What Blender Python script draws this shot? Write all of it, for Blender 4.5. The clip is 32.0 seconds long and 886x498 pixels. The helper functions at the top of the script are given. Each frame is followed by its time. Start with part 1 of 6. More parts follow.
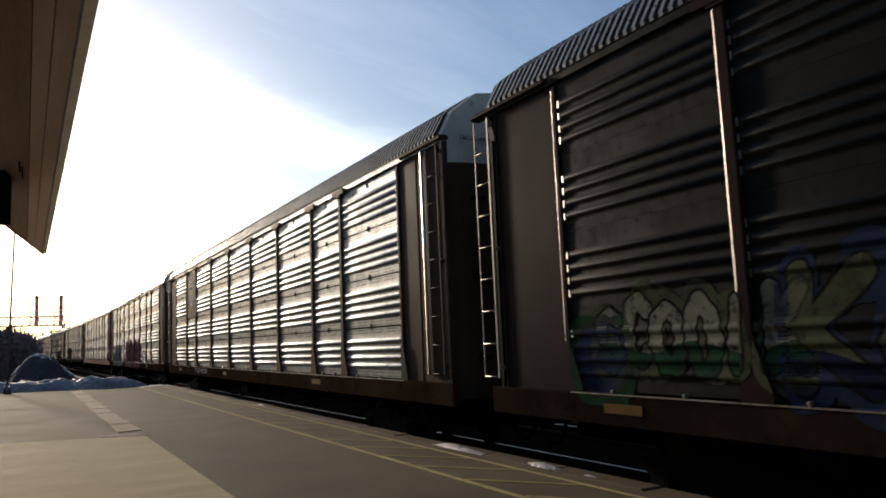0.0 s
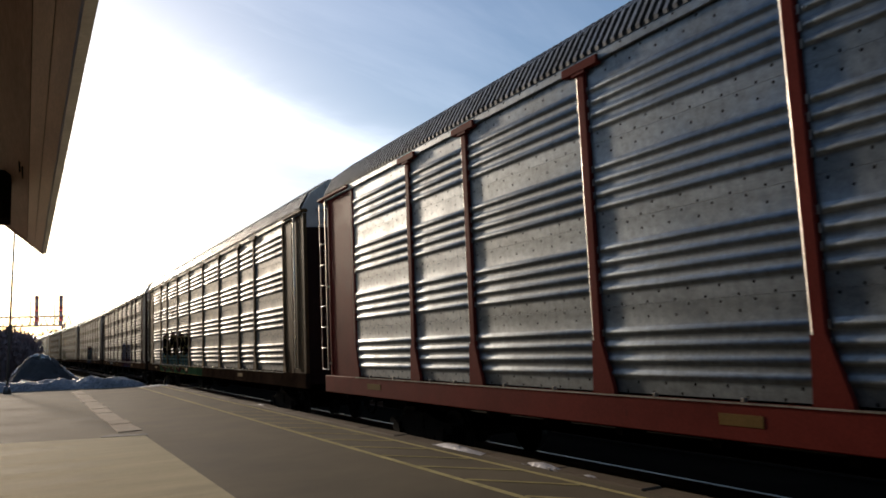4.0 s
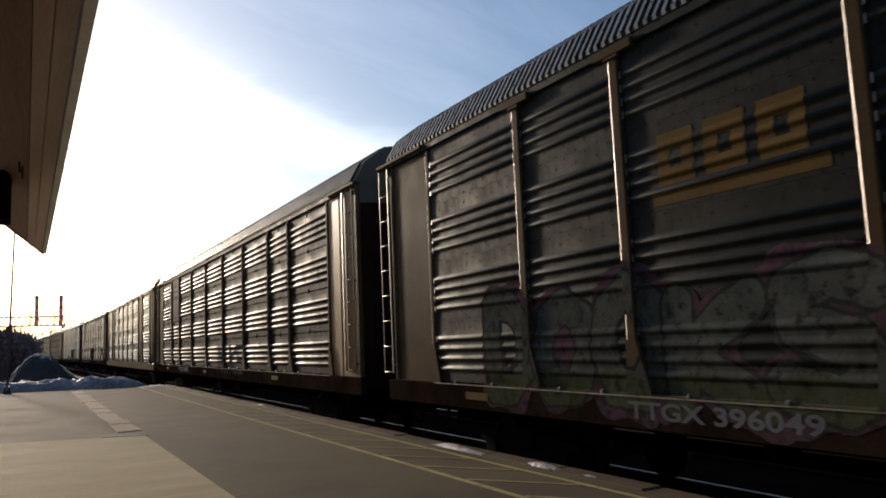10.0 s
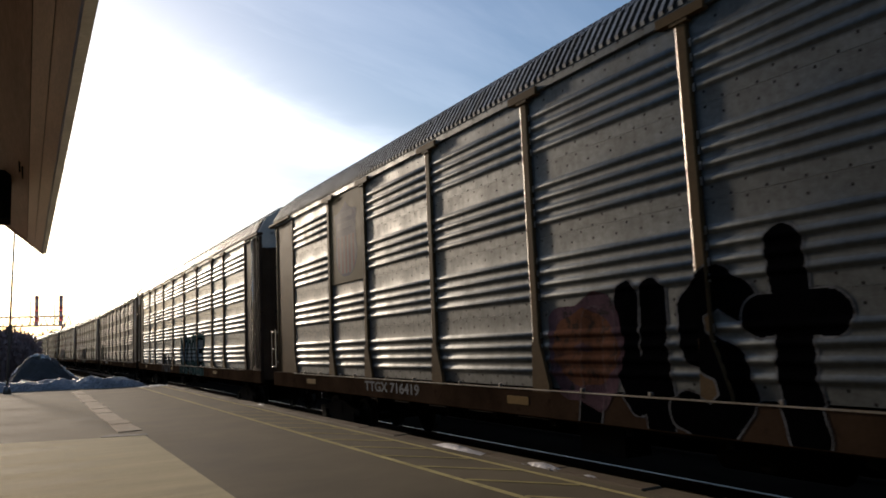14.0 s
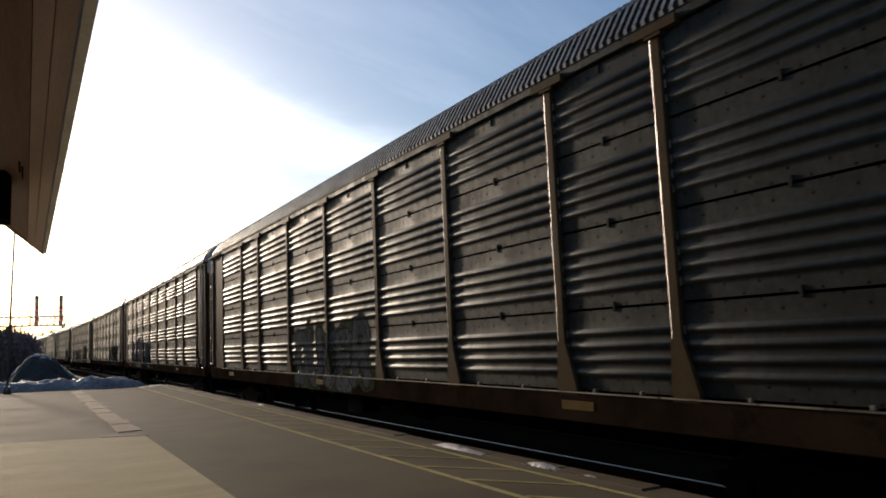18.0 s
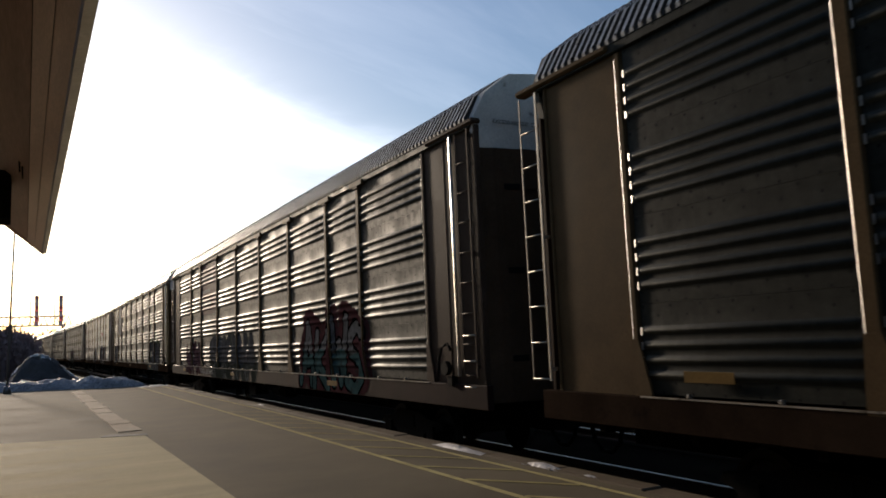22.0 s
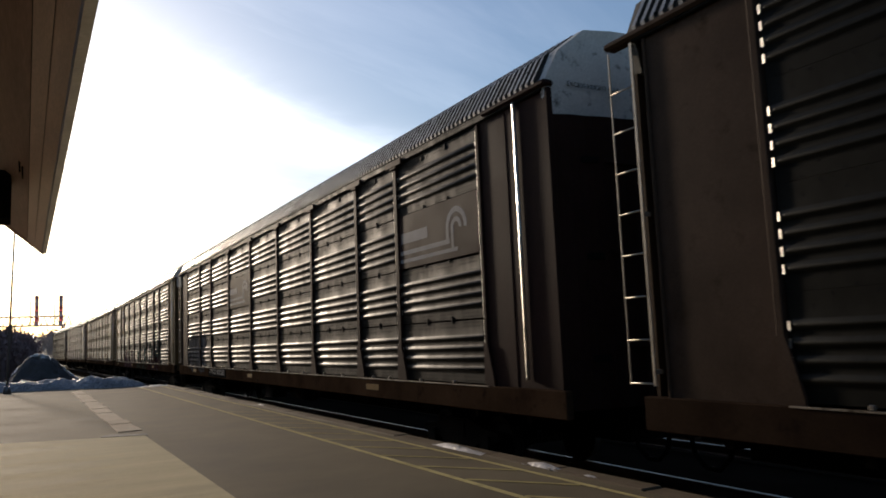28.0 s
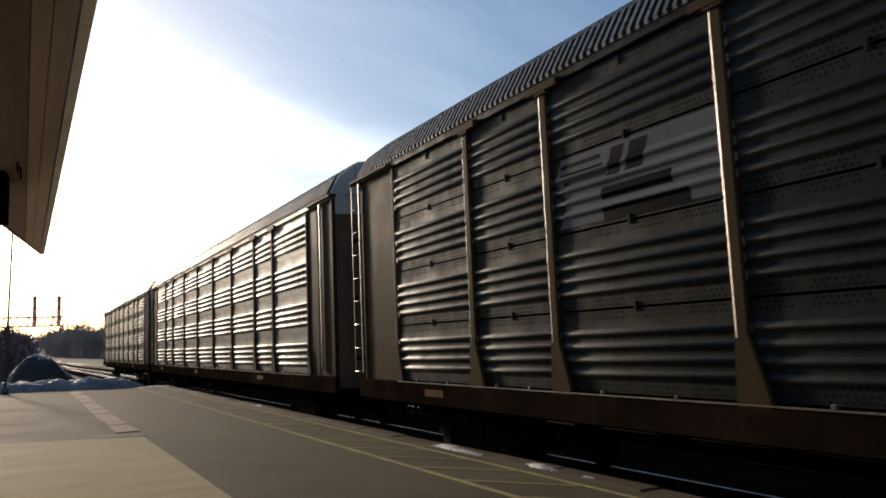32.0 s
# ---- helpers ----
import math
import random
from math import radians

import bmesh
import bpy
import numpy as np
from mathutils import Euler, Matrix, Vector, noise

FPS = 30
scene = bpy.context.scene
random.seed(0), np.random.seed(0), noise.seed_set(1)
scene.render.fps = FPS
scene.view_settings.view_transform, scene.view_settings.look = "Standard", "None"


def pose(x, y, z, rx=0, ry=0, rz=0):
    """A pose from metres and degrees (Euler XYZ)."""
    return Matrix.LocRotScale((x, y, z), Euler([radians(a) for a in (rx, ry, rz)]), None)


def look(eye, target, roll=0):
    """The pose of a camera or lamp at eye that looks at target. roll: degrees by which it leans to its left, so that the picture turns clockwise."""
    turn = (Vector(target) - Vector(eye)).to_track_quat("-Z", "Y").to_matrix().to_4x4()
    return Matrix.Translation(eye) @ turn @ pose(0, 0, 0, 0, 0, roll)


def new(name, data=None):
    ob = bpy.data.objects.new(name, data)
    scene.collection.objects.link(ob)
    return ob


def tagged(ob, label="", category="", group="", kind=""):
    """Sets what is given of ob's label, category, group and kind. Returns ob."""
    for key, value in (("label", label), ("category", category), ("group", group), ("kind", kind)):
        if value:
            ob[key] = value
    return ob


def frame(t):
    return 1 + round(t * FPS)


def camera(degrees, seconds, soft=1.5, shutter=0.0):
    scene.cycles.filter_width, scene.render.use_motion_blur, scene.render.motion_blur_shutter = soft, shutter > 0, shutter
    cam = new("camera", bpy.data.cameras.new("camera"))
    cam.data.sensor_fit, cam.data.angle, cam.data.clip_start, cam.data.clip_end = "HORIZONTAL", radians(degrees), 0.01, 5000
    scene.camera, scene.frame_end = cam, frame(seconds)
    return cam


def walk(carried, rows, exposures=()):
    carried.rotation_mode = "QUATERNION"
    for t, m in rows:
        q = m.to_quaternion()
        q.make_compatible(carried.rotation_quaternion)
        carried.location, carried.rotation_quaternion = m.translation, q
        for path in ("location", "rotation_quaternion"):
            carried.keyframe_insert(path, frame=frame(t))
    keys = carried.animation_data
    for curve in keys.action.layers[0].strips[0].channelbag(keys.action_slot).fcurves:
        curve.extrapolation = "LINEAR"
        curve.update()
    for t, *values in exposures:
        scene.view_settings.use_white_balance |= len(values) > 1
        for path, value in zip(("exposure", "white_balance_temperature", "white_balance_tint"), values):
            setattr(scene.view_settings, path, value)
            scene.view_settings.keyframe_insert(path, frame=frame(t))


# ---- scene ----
# The eye stands 1.57 m over a station platform; y runs along the track, x across it towards the train.
cam = camera(60.6, 32.0, soft=1.75, shutter=0.04)
EYE = 1.573
walk(cam, [
    (0.0, pose(0, 0, EYE, 96.64, 2.48, -28.46)),
    (31.0, pose(0, 0, EYE, 96.64, 2.48, -28.46)),
    (31.3, pose(0, 0, EYE, 96.64, 2.48, -28.49)),
    (31.6, pose(0, 0, EYE, 96.66, 2.48, -28.56)),
    (32.0, pose(0, 0, EYE, 96.70, 2.44, -28.58)),
], exposures=[(0.0, 0.0, 6550, 15), (32.0, 0.0, 6550, 15)])

# ---- light ----
SUN_EL, SUN_AZ = 12.8, -7.0      # degrees above the horizon; degrees to the right of the track's line
world = bpy.data.worlds.new("sky")
scene.world = world
world.use_nodes = True
wn, wl = world.node_tree.nodes, world.node_tree.links
wn.clear()
w_out = wn.new("ShaderNodeOutputWorld")
w_bg = wn.new("ShaderNodeBackground")
w_sky = wn.new("ShaderNodeTexSky")
w_sky.sky_type = "NISHITA"
w_sky.sun_disc = False
w_sky.sun_elevation = radians(SUN_EL)
w_sky.sun_rotation = radians(SUN_AZ)
w_sky.air_density, w_sky.dust_density, w_sky.ozone_density = 1.25, 1.6, 4.0
# thin high cloud: the view direction met with a flat layer overhead, streaked along one heading
w_co = wn.new("ShaderNodeTexCoord")
w_sep = wn.new("ShaderNodeSeparateXYZ")
wl.new(w_co.outputs["Generated"], w_sep.inputs[0])


def w_calc(op, a, b=None, c=None):
    q = wn.new("ShaderNodeMath")
    q.operation = op
    for i, v in enumerate((a, b, c)):
        if v is None:
            continue
        if isinstance(v, (int, float)):
            q.inputs[i].default_value = v
        else:
            wl.new(v, q.inputs[i])
    return q.outputs[0]


w_h = w_calc("ADD", w_calc("MAXIMUM", w_sep.outputs[2], 0.0), 0.1)
w_u, w_v = w_calc("DIVIDE", w_sep.outputs[0], w_h), w_calc("DIVIDE", w_sep.outputs[1], w_h)
w_along = w_calc("ADD", w_calc("MULTIPLY", w_u, 0.934), w_calc("MULTIPLY", w_v, 0.357))
w_across = w_calc("SUBTRACT", w_calc("MULTIPLY", w_v, 0.934), w_calc("MULTIPLY", w_u, 0.357))


def w_streak(sa, sc, detail, shift):
    cmb = wn.new("ShaderNodeCombineXYZ")
    wl.new(w_calc("MULTIPLY", w_along, sa), cmb.inputs[0])
    wl.new(w_calc("MULTIPLY", w_across, sc), cmb.inputs[1])
    cmb.inputs[2].default_value = shift
    nz = wn.new("ShaderNodeTexNoise")
    nz.inputs["Scale"].default_value, nz.inputs["Detail"].default_value = 1.0, detail
    nz.inputs["Roughness"].default_value, nz.inputs["Distortion"].default_value = 0.6, 0.35
    wl.new(cmb.outputs[0], nz.inputs["Vector"])
    return nz.outputs[0]


w_fine = w_calc("MULTIPLY", w_calc("MAXIMUM", w_calc("SUBTRACT", w_streak(0.9, 3.4, 6, 2.3), 0.47), 0.0), 0.8)
w_wob = w_calc("MULTIPLY", w_calc("SUBTRACT", w_streak(1.3, 1.1, 5, 7.1), 0.5), 0.55)
w_off = w_calc("DIVIDE", w_calc("ADD", w_calc("SUBTRACT", w_across, 2.03), w_wob), 0.2)
w_band = w_calc("POWER", 2.718, w_calc("MULTIPLY", w_calc("MULTIPLY", w_off, w_off), -1.0))
w_band = w_calc("MULTIPLY", w_band, w_calc("ADD", 0.25, w_calc("MULTIPLY", w_streak(1.1, 4.5, 6, 4.2), 0.75)))
w_fac = w_calc("ADD", w_calc("ADD", w_fine, w_band), 0.04)
w_bw = wn.new("ShaderNodeRGBToBW")
wl.new(w_sky.outputs[0], w_bw.inputs[0])
w_add = w_calc("MULTIPLY", w_bw.outputs[0], w_fac)
w_mix = wn.new("ShaderNodeMixRGB")
w_mix.blend_type = "ADD"
w_mix.inputs[0].default_value = 1
wl.new(w_sky.outputs[0], w_mix.inputs[1])
wl.new(w_add, w_mix.inputs[2])
wl.new(w_mix.outputs[0], w_bg.inputs["Color"])
w_bg.inputs["Strength"].default_value = 0.137
wl.new(w_bg.outputs[0], w_out.inputs["Surface"])

sun_data = bpy.data.lights.new("sun", "SUN")
sun_data.energy, sun_data.angle, sun_data.color = 3.3, radians(3), (1.0, 0.85, 0.65)
sun = new("sun", sun_data)
az, el = radians(SUN_AZ), radians(SUN_EL)
sun_dir = Vector((math.sin(az) * math.cos(el), math.cos(az) * math.cos(el), math.sin(el)))
sun.matrix_world = look(sun_dir * 50, (0, 0, 0))


# ---- materials ----
def mat_base(name):
    m = bpy.data.materials.new(name)
    m.use_nodes = True
    return m, m.node_tree.nodes, m.node_tree.links, m.node_tree.nodes["Principled BSDF"]


def noise_node(n, l, scale, detail=4, rough=0.55, stretch=(1, 1, 1), coord="Object"):
    co = n.new("ShaderNodeTexCoord")
    mp = n.new("ShaderNodeMapping")
    mp.inputs["Scale"].default_value = stretch
    nz = n.new("ShaderNodeTexNoise")
    nz.inputs["Scale"].default_value, nz.inputs["Detail"].default_value = scale, detail
    nz.inputs["Roughness"].default_value = rough
    l.new(co.outputs[coord], mp.inputs["Vector"])
    l.new(mp.outputs[0], nz.inputs["Vector"])
    return nz.outputs[0]


def ramp_node(n, l, fac, stops):
    r = n.new("ShaderNodeValToRGB")
    e = r.color_ramp.elements
    while len(e) < len(stops):
        e.new(0.5)
    for el_, (p, c) in zip(e, stops):
        el_.position = p
        el_.color = (*c, 1) if len(c) == 3 else c
    l.new(fac, r.inputs[0])
    return r.outputs[0]


def mix_node(n, l, fac, a, b, mode="MIX"):
    m = n.new("ShaderNodeMixRGB")
    m.blend_type = mode
    for i, v in enumerate((fac, a, b)):
        if hasattr(v, "is_output"):
            l.new(v, m.inputs[i])
        elif i == 0:
            m.inputs[0].default_value = v
        else:
            m.inputs[i].default_value = (*v, 1)
    return m.outputs[0]


def bump_node(n, l, bsdf, height, strength=0.3, distance=0.01):
    b = n.new("ShaderNodeBump")
    b.inputs["Strength"].default_value, b.inputs["Distance"].default_value = strength, distance
    l.new(height, b.inputs["Height"])
    l.new(b.outputs[0], bsdf.inputs["Normal"])


def dim(c, k):
    return tuple(v * k for v in c)


def surface(name, colour, rough=0.7, metal=0.0, grain=30.0, stain=1.2, worn=None, vary=0.35, bump=0.25, depth=0.004, stretch=(1, 1, 1), rust=0.45, gloss=0.5):
    """A worn surface: colour with fine grain, wide stains, and patches of a second colour where it has worn."""
    m, n, l, b = mat_base(name)
    fine = noise_node(n, l, grain, 5, 0.6, stretch)
    wide = noise_node(n, l, stain, 5, 0.6, stretch)
    col = ramp_node(n, l, wide, [(0.25, dim(colour, 1 - vary)), (0.75, dim(colour, 1 + vary * 0.6))])
    col = mix_node(n, l, 0.5, col, ramp_node(n, l, fine, [(0.3, (0.55, 0.55, 0.55)), (0.7, (1, 1, 1))]), "MULTIPLY")
    if worn:
        mask = ramp_node(n, l, noise_node(n, l, stain * 3.1, 7, 0.68, stretch), [(1 - rust - 0.02, (0, 0, 0)), (1 - rust + 0.12, (1, 1, 1))])
        col = mix_node(n, l, mask, col, worn)
    l.new(col, b.inputs["Base Color"])
    b.inputs["Roughness"].default_value, b.inputs["Metallic"].default_value = rough, metal
    l.new(ramp_node(n, l, wide, [(0.2, (rough * 0.8,) * 3), (0.8, (min(1, rough * 1.15),) * 3)]), b.inputs["Roughness"])
    b.inputs["Specular IOR Level"].default_value = gloss
    bump_node(n, l, b, fine, bump, depth)
    return m


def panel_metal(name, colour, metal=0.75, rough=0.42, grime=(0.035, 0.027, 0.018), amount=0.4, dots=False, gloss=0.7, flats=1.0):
    """Galvanised sheet with vertical dirt streaks; dots: rows of small punched holes in the flat strips."""
    m, n, l, b = mat_base(name)
    streak = noise_node(n, l, 2.2, 7, 0.7, (1, 2.0, 0.8))
    fine = noise_node(n, l, 60, 4, 0.6)
    wide = noise_node(n, l, 0.9, 4, 0.6)
    col = ramp_node(n, l, wide, [(0.3, dim(colour, 0.72)), (0.7, dim(colour, 1.1))])
    col = mix_node(n, l, 0.35, col, ramp_node(n, l, fine, [(0.3, (0.5, 0.5, 0.5)), (0.7, (1, 1, 1))]), "MULTIPLY")
    mottle = noise_node(n, l, 9.0, 6, 0.7, (1, 1, 1.6))
    col = mix_node(n, l, 0.5, col, ramp_node(n, l, mottle, [(0.32, (0.35, 0.33, 0.30)), (0.66, (1.2, 1.18, 1.12))]), "MULTIPLY")
    dirt = ramp_node(n, l, streak, [(0.62 - amount * 0.5, (0, 0, 0)), (0.95 - amount * 0.3, (0.85, 0.85, 0.85))])
    col = mix_node(n, l, dirt, col, grime)
    info = n.new("ShaderNodeObjectInfo")
    col = mix_node(n, l, 1.0, col, ramp_node(n, l, info.outputs["Random"], [(0.0, (0.78, 0.77, 0.75)), (1.0, (1, 1, 1))]), "MULTIPLY")
    co = n.new("ShaderNodeTexCoord")
    sep = n.new("ShaderNodeSeparateXYZ")
    l.new(co.outputs["Object"], sep.inputs[0])

    def calc(op, a, c=None):
        q = n.new("ShaderNodeMath")
        q.operation = op
        for i, v in enumerate((a, c)):
            if v is None:
                continue
            if hasattr(v, "is_output"):
                l.new(v, q.inputs[i])
            else:
                q.inputs[i].default_value = v
        return q.outputs[0]

    def spots(pu, pv, shift_v, size, stagger):
        u = calc("MULTIPLY", sep.outputs[1], 1 / pu)
        v = calc("MULTIPLY", calc("ADD", sep.outputs[2], shift_v), 1 / pv)
        half = calc("MULTIPLY", calc("MODULO", calc("FLOOR", v), 2.0), stagger)
        du = calc("MULTIPLY", calc("SUBTRACT", calc("FRACT", calc("ADD", calc("ADD", u, 400.0), half)), 0.5), pu)
        dv = calc("MULTIPLY", calc("SUBTRACT", calc("FRACT", v), 0.5), pv)
        rr = calc("ADD", calc("MULTIPLY", du, du), calc("MULTIPLY", dv, dv))
        return calc("LESS_THAN", rr, size * size)
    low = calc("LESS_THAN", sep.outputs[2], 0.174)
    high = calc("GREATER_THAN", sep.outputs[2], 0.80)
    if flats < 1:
        # flats below 1 paints the strips dimmer, as if they reflected darker surroundings
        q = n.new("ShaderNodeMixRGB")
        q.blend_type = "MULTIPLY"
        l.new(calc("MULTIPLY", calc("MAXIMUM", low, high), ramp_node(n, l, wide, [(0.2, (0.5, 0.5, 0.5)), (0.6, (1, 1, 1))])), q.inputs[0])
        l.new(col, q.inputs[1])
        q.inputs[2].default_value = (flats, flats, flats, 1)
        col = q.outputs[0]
    if dots:
        # only the flat strips at the foot and the head of a sheet, in groups
        hole = calc("MULTIPLY", spots(0.066, 0.058, 0.0, 0.0145, 0.5), calc("MAXIMUM", low, high))
        grp = calc("GREATER_THAN", calc("FRACT", calc("ADD", calc("MULTIPLY", sep.outputs[1], 1.43), 40.0)), 0.22)
        hole = calc("MULTIPLY", hole, grp)
    else:
        hole = calc("MULTIPLY", spots(0.40, 0.10, 0.03, 0.016, 0.45), calc("MAXIMUM", low, high))
    col = mix_node(n, l, hole, col, (0.01, 0.01, 0.01))
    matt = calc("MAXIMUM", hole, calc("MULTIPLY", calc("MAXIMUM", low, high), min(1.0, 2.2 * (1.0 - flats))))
    l.new(calc("MULTIPLY", calc("SUBTRACT", 1.0, matt), metal), b.inputs["Metallic"])
    l.new(col, b.inputs["Base Color"])
    dull = ramp_node(n, l, streak, [(0.3, (rough * 0.8,) * 3), (0.75, (min(1, rough * 1.4),) * 3)])
    l.new(calc("MINIMUM", calc("ADD", dull, calc("MULTIPLY", matt, 0.55)), 0.95), b.inputs["Roughness"])
    l.new(calc("MULTIPLY", calc("SUBTRACT", 1.0, calc("MULTIPLY", matt, 0.8)), gloss), b.inputs["Specular IOR Level"])
    bump_node(n, l, b, mix_node(n, l, 0.6, fine, mottle), 0.25, 0.004)
    return m


def plain(name, colour, rough=0.6, metal=0.0, glow=0.0):
    m, n, l, b = mat_base(name)
    fine = noise_node(n, l, 18, 4)
    col = ramp_node(n, l, fine, [(0.3, dim(colour, 0.75)), (0.7, colour)])
    l.new(col, b.inputs["Base Color"])
    b.inputs["Roughness"].default_value, b.inputs["Metallic"].default_value = rough, metal
    b.inputs["Specular IOR Level"].default_value = 0.0
    if glow:
        b.inputs["Emission Color"].default_value = (*colour, 1)
        b.inputs["Emission Strength"].default_value = glow
    return m


# ---- building helpers ----
def mesh_of(name, bm, *materials):
    me = bpy.data.meshes.new(name)
    bm.to_mesh(me)
    bm.free()
    for m in materials:
        me.materials.append(m)
    return me


def part(name, bm, material, parent, label="", at=None):
    """Links a bmesh, or a mesh shared with others, as one object under its thing or part."""
    me = bm if isinstance(bm, bpy.types.Mesh) else mesh_of(name, bm, material)
    ob = new(name, me)
    ob.parent = parent
    if at is not None:
        ob.matrix_basis = at
    if label:
        tagged(ob, label)
    return ob


def add_box(bm, x0, x1, y0, y1, z0, z1):
    v = [bm.verts.new(p) for p in ((x0, y0, z0), (x1, y0, z0), (x1, y1, z0), (x0, y1, z0), (x0, y0, z1), (x1, y0, z1), (x1, y1, z1), (x0, y1, z1))]
    for f in ((0, 3, 2, 1), (4, 5, 6, 7), (0, 1, 5, 4), (1, 2, 6, 5), (2, 3, 7, 6), (3, 0, 4, 7)):
        bm.faces.new([v[i] for i in f])
    return v


def box(x0, x1, y0, y1, z0, z1, bevel=0.0):
    bm = bmesh.new()
    add_box(bm, x0, x1, y0, y1, z0, z1)
    if bevel:
        bmesh.ops.bevel(bm, geom=bm.edges[:], offset=bevel, segments=1, affect="EDGES")
    return bm


def add_tube(bm, a, b, r0, r1=None, sides=8):
    a, b = Vector(a), Vector(b)
    r1 = r0 if r1 is None else r1
    q = (b - a).to_track_quat("Z", "Y")
    rings = []
    for p, r in ((a, r0), (b, r1)):
        rings.append([bm.verts.new(p + q @ Vector((r * math.cos(2 * math.pi * i / sides), r * math.sin(2 * math.pi * i / sides), 0))) for i in range(sides)])
    for i in range(sides):
        j = (i + 1) % sides
        bm.faces.new((rings[0][i], rings[0][j], rings[1][j], rings[1][i])).smooth = True
    bm.faces.new(rings[0][::-1])
    bm.faces.new(rings[1])


def tube(a, b, r0, r1=None, sides=8):
    bm = bmesh.new()
    add_tube(bm, a, b, r0, r1, sides)
    return bm


def prism(points, axis, a, b):
    """A solid from a closed outline, pushed along one axis from a to b. The outline is in the other two axes, in x-y-z order."""
    bm = bmesh.new()

    def at(p, s):
        return {"x": (s, p[0], p[1]), "y": (p[0], s, p[1]), "z": (p[0], p[1], s)}[axis]
    lo = [bm.verts.new(at(p, a)) for p in points]
    hi = [bm.verts.new(at(p, b)) for p in points]
    bm.faces.new(lo)
    bm.faces.new(hi[::-1])
    for i in range(len(points)):
        j = (i + 1) % len(points)
        bm.faces.new((lo[j], lo[i], hi[i], hi[j]))
    bmesh.ops.recalc_face_normals(bm, faces=bm.faces[:])
    return bm


def empty(name, **tags):
    return tagged(new(name), **tags)


# ---- the track's line ----
RAIL = -0.53                     # top of the rails
TRACK_X = 7.32                   # middle of the near track
PITCH = 28.5                     # one car, coupler to coupler


def bend(y):
    """How far the line has moved sideways, and risen, at y metres along it: it bends gently and climbs beyond the station."""
    steps = ((62, 0.0), (114, -0.035), (248, -0.035), (435, 0.0), (720, 0.012), (1500, 0.012))
    dx = 0.0
    for (ya, sa), (yb, sb) in zip(steps, steps[1:]):
        if y <= ya:
            break
        e = min(y, yb)
        se = sa + (sb - sa) * (e - ya) / (yb - ya)
        dx += (e - ya) * (sa + se) / 2
    c = min(max(0.0, y - 110), 520)
    dz = 2.4e-5 * c * c + 2.4e-5 * 2 * c * max(0.0, y - 630)
    return dx, dz


# ---- ground, tracks and platform ----
M_ground = surface("winter_ground", (0.13, 0.11, 0.08), 0.95, grain=6, stain=0.15, vary=0.4, bump=0.6, depth=0.05, worn=(0.5, 0.52, 0.56), rust=0.33, gloss=0.1)
M_ballast = surface("ballast_stone", (0.012, 0.0095, 0.007), 0.95, gloss=0.0, grain=22, stain=0.6, vary=0.35, bump=0.9, depth=0.03)
M_asphalt = surface("asphalt", (0.158, 0.123, 0.073), 0.92, gloss=0.06, grain=110, stain=0.6, vary=0.38, bump=0.35, depth=0.004)
M_concrete = surface("concrete", (0.57, 0.465, 0.265), 0.92, gloss=0.04, grain=55, stain=0.8, vary=0.3, bump=0.5, depth=0.006, stretch=(0.35, 1.7, 1), worn=(0.40, 0.32, 0.185), rust=0.42)
M_kerb = surface("kerb_stone", (0.145, 0.107, 0.068), 0.8, gloss=0.05, grain=60, stain=1.5, vary=0.35)
M_brick = surface("paver", (0.50, 0.38, 0.25), 0.85, gloss=0.05, grain=50, stain=2, vary=0.3)
M_yellow = surface("yellow_road_paint", (0.56, 0.45, 0.19), 0.7, grain=70, stain=2.2, vary=0.3, worn=(0.18, 0.14, 0.08), rust=0.42, gloss=0.04)
M_hatch = surface("worn_hatch_paint", (0.44, 0.35, 0.14), 0.7, grain=70, stain=2.6, vary=0.3, worn=(0.18, 0.14, 0.08), rust=0.422, gloss=0.04)
M_rail = surface("rail_steel", (0.17, 0.15, 0.13), 0.5, 1.0, grain=40, stain=3, vary=0.2)
M_rust = surface("rail_rust", (0.09, 0.05, 0.03), 0.85, grain=50, stain=2)
M_shadow_patch = surface("shadow_patch", (0.06, 0.045, 0.035), 0.9, grain=30, stain=2, stretch=(1, 6, 6))
M_snow = surface("snow", (0.56, 0.51, 0.47), 0.6, grain=9, stain=2.6, vary=0.4, bump=0.9, depth=0.06, worn=(0.22, 0.19, 0.17), rust=0.42)
M_bank = surface("crusted_snow", (0.42, 0.39, 0.38), 0.6, grain=9, stain=3.4, vary=0.45, bump=1.0, depth=0.09, worn=(0.11, 0.11, 0.125), rust=0.5)
M_rim_snow = surface("rim_snow", (0.9, 0.88, 0.85), 0.5, grain=14, stain=3.0, vary=0.2, bump=0.6, depth=0.03)
_b = M_rim_snow.node_tree.nodes["Principled BSDF"]
_b.inputs["Subsurface Weight"].default_value, _b.inputs["Subsurface Scale"].default_value = 1.0, 0.25
_b.inputs["Subsurface Radius"].default_value = (1.0, 0.95, 0.9)
M_dirty_snow = surface("dirty_snow", (0.06, 0.05, 0.043), 0.75, grain=6, stain=0.8, vary=0.5, bump=0.8, depth=0.06, worn=(0.16, 0.14, 0.125), rust=0.28)


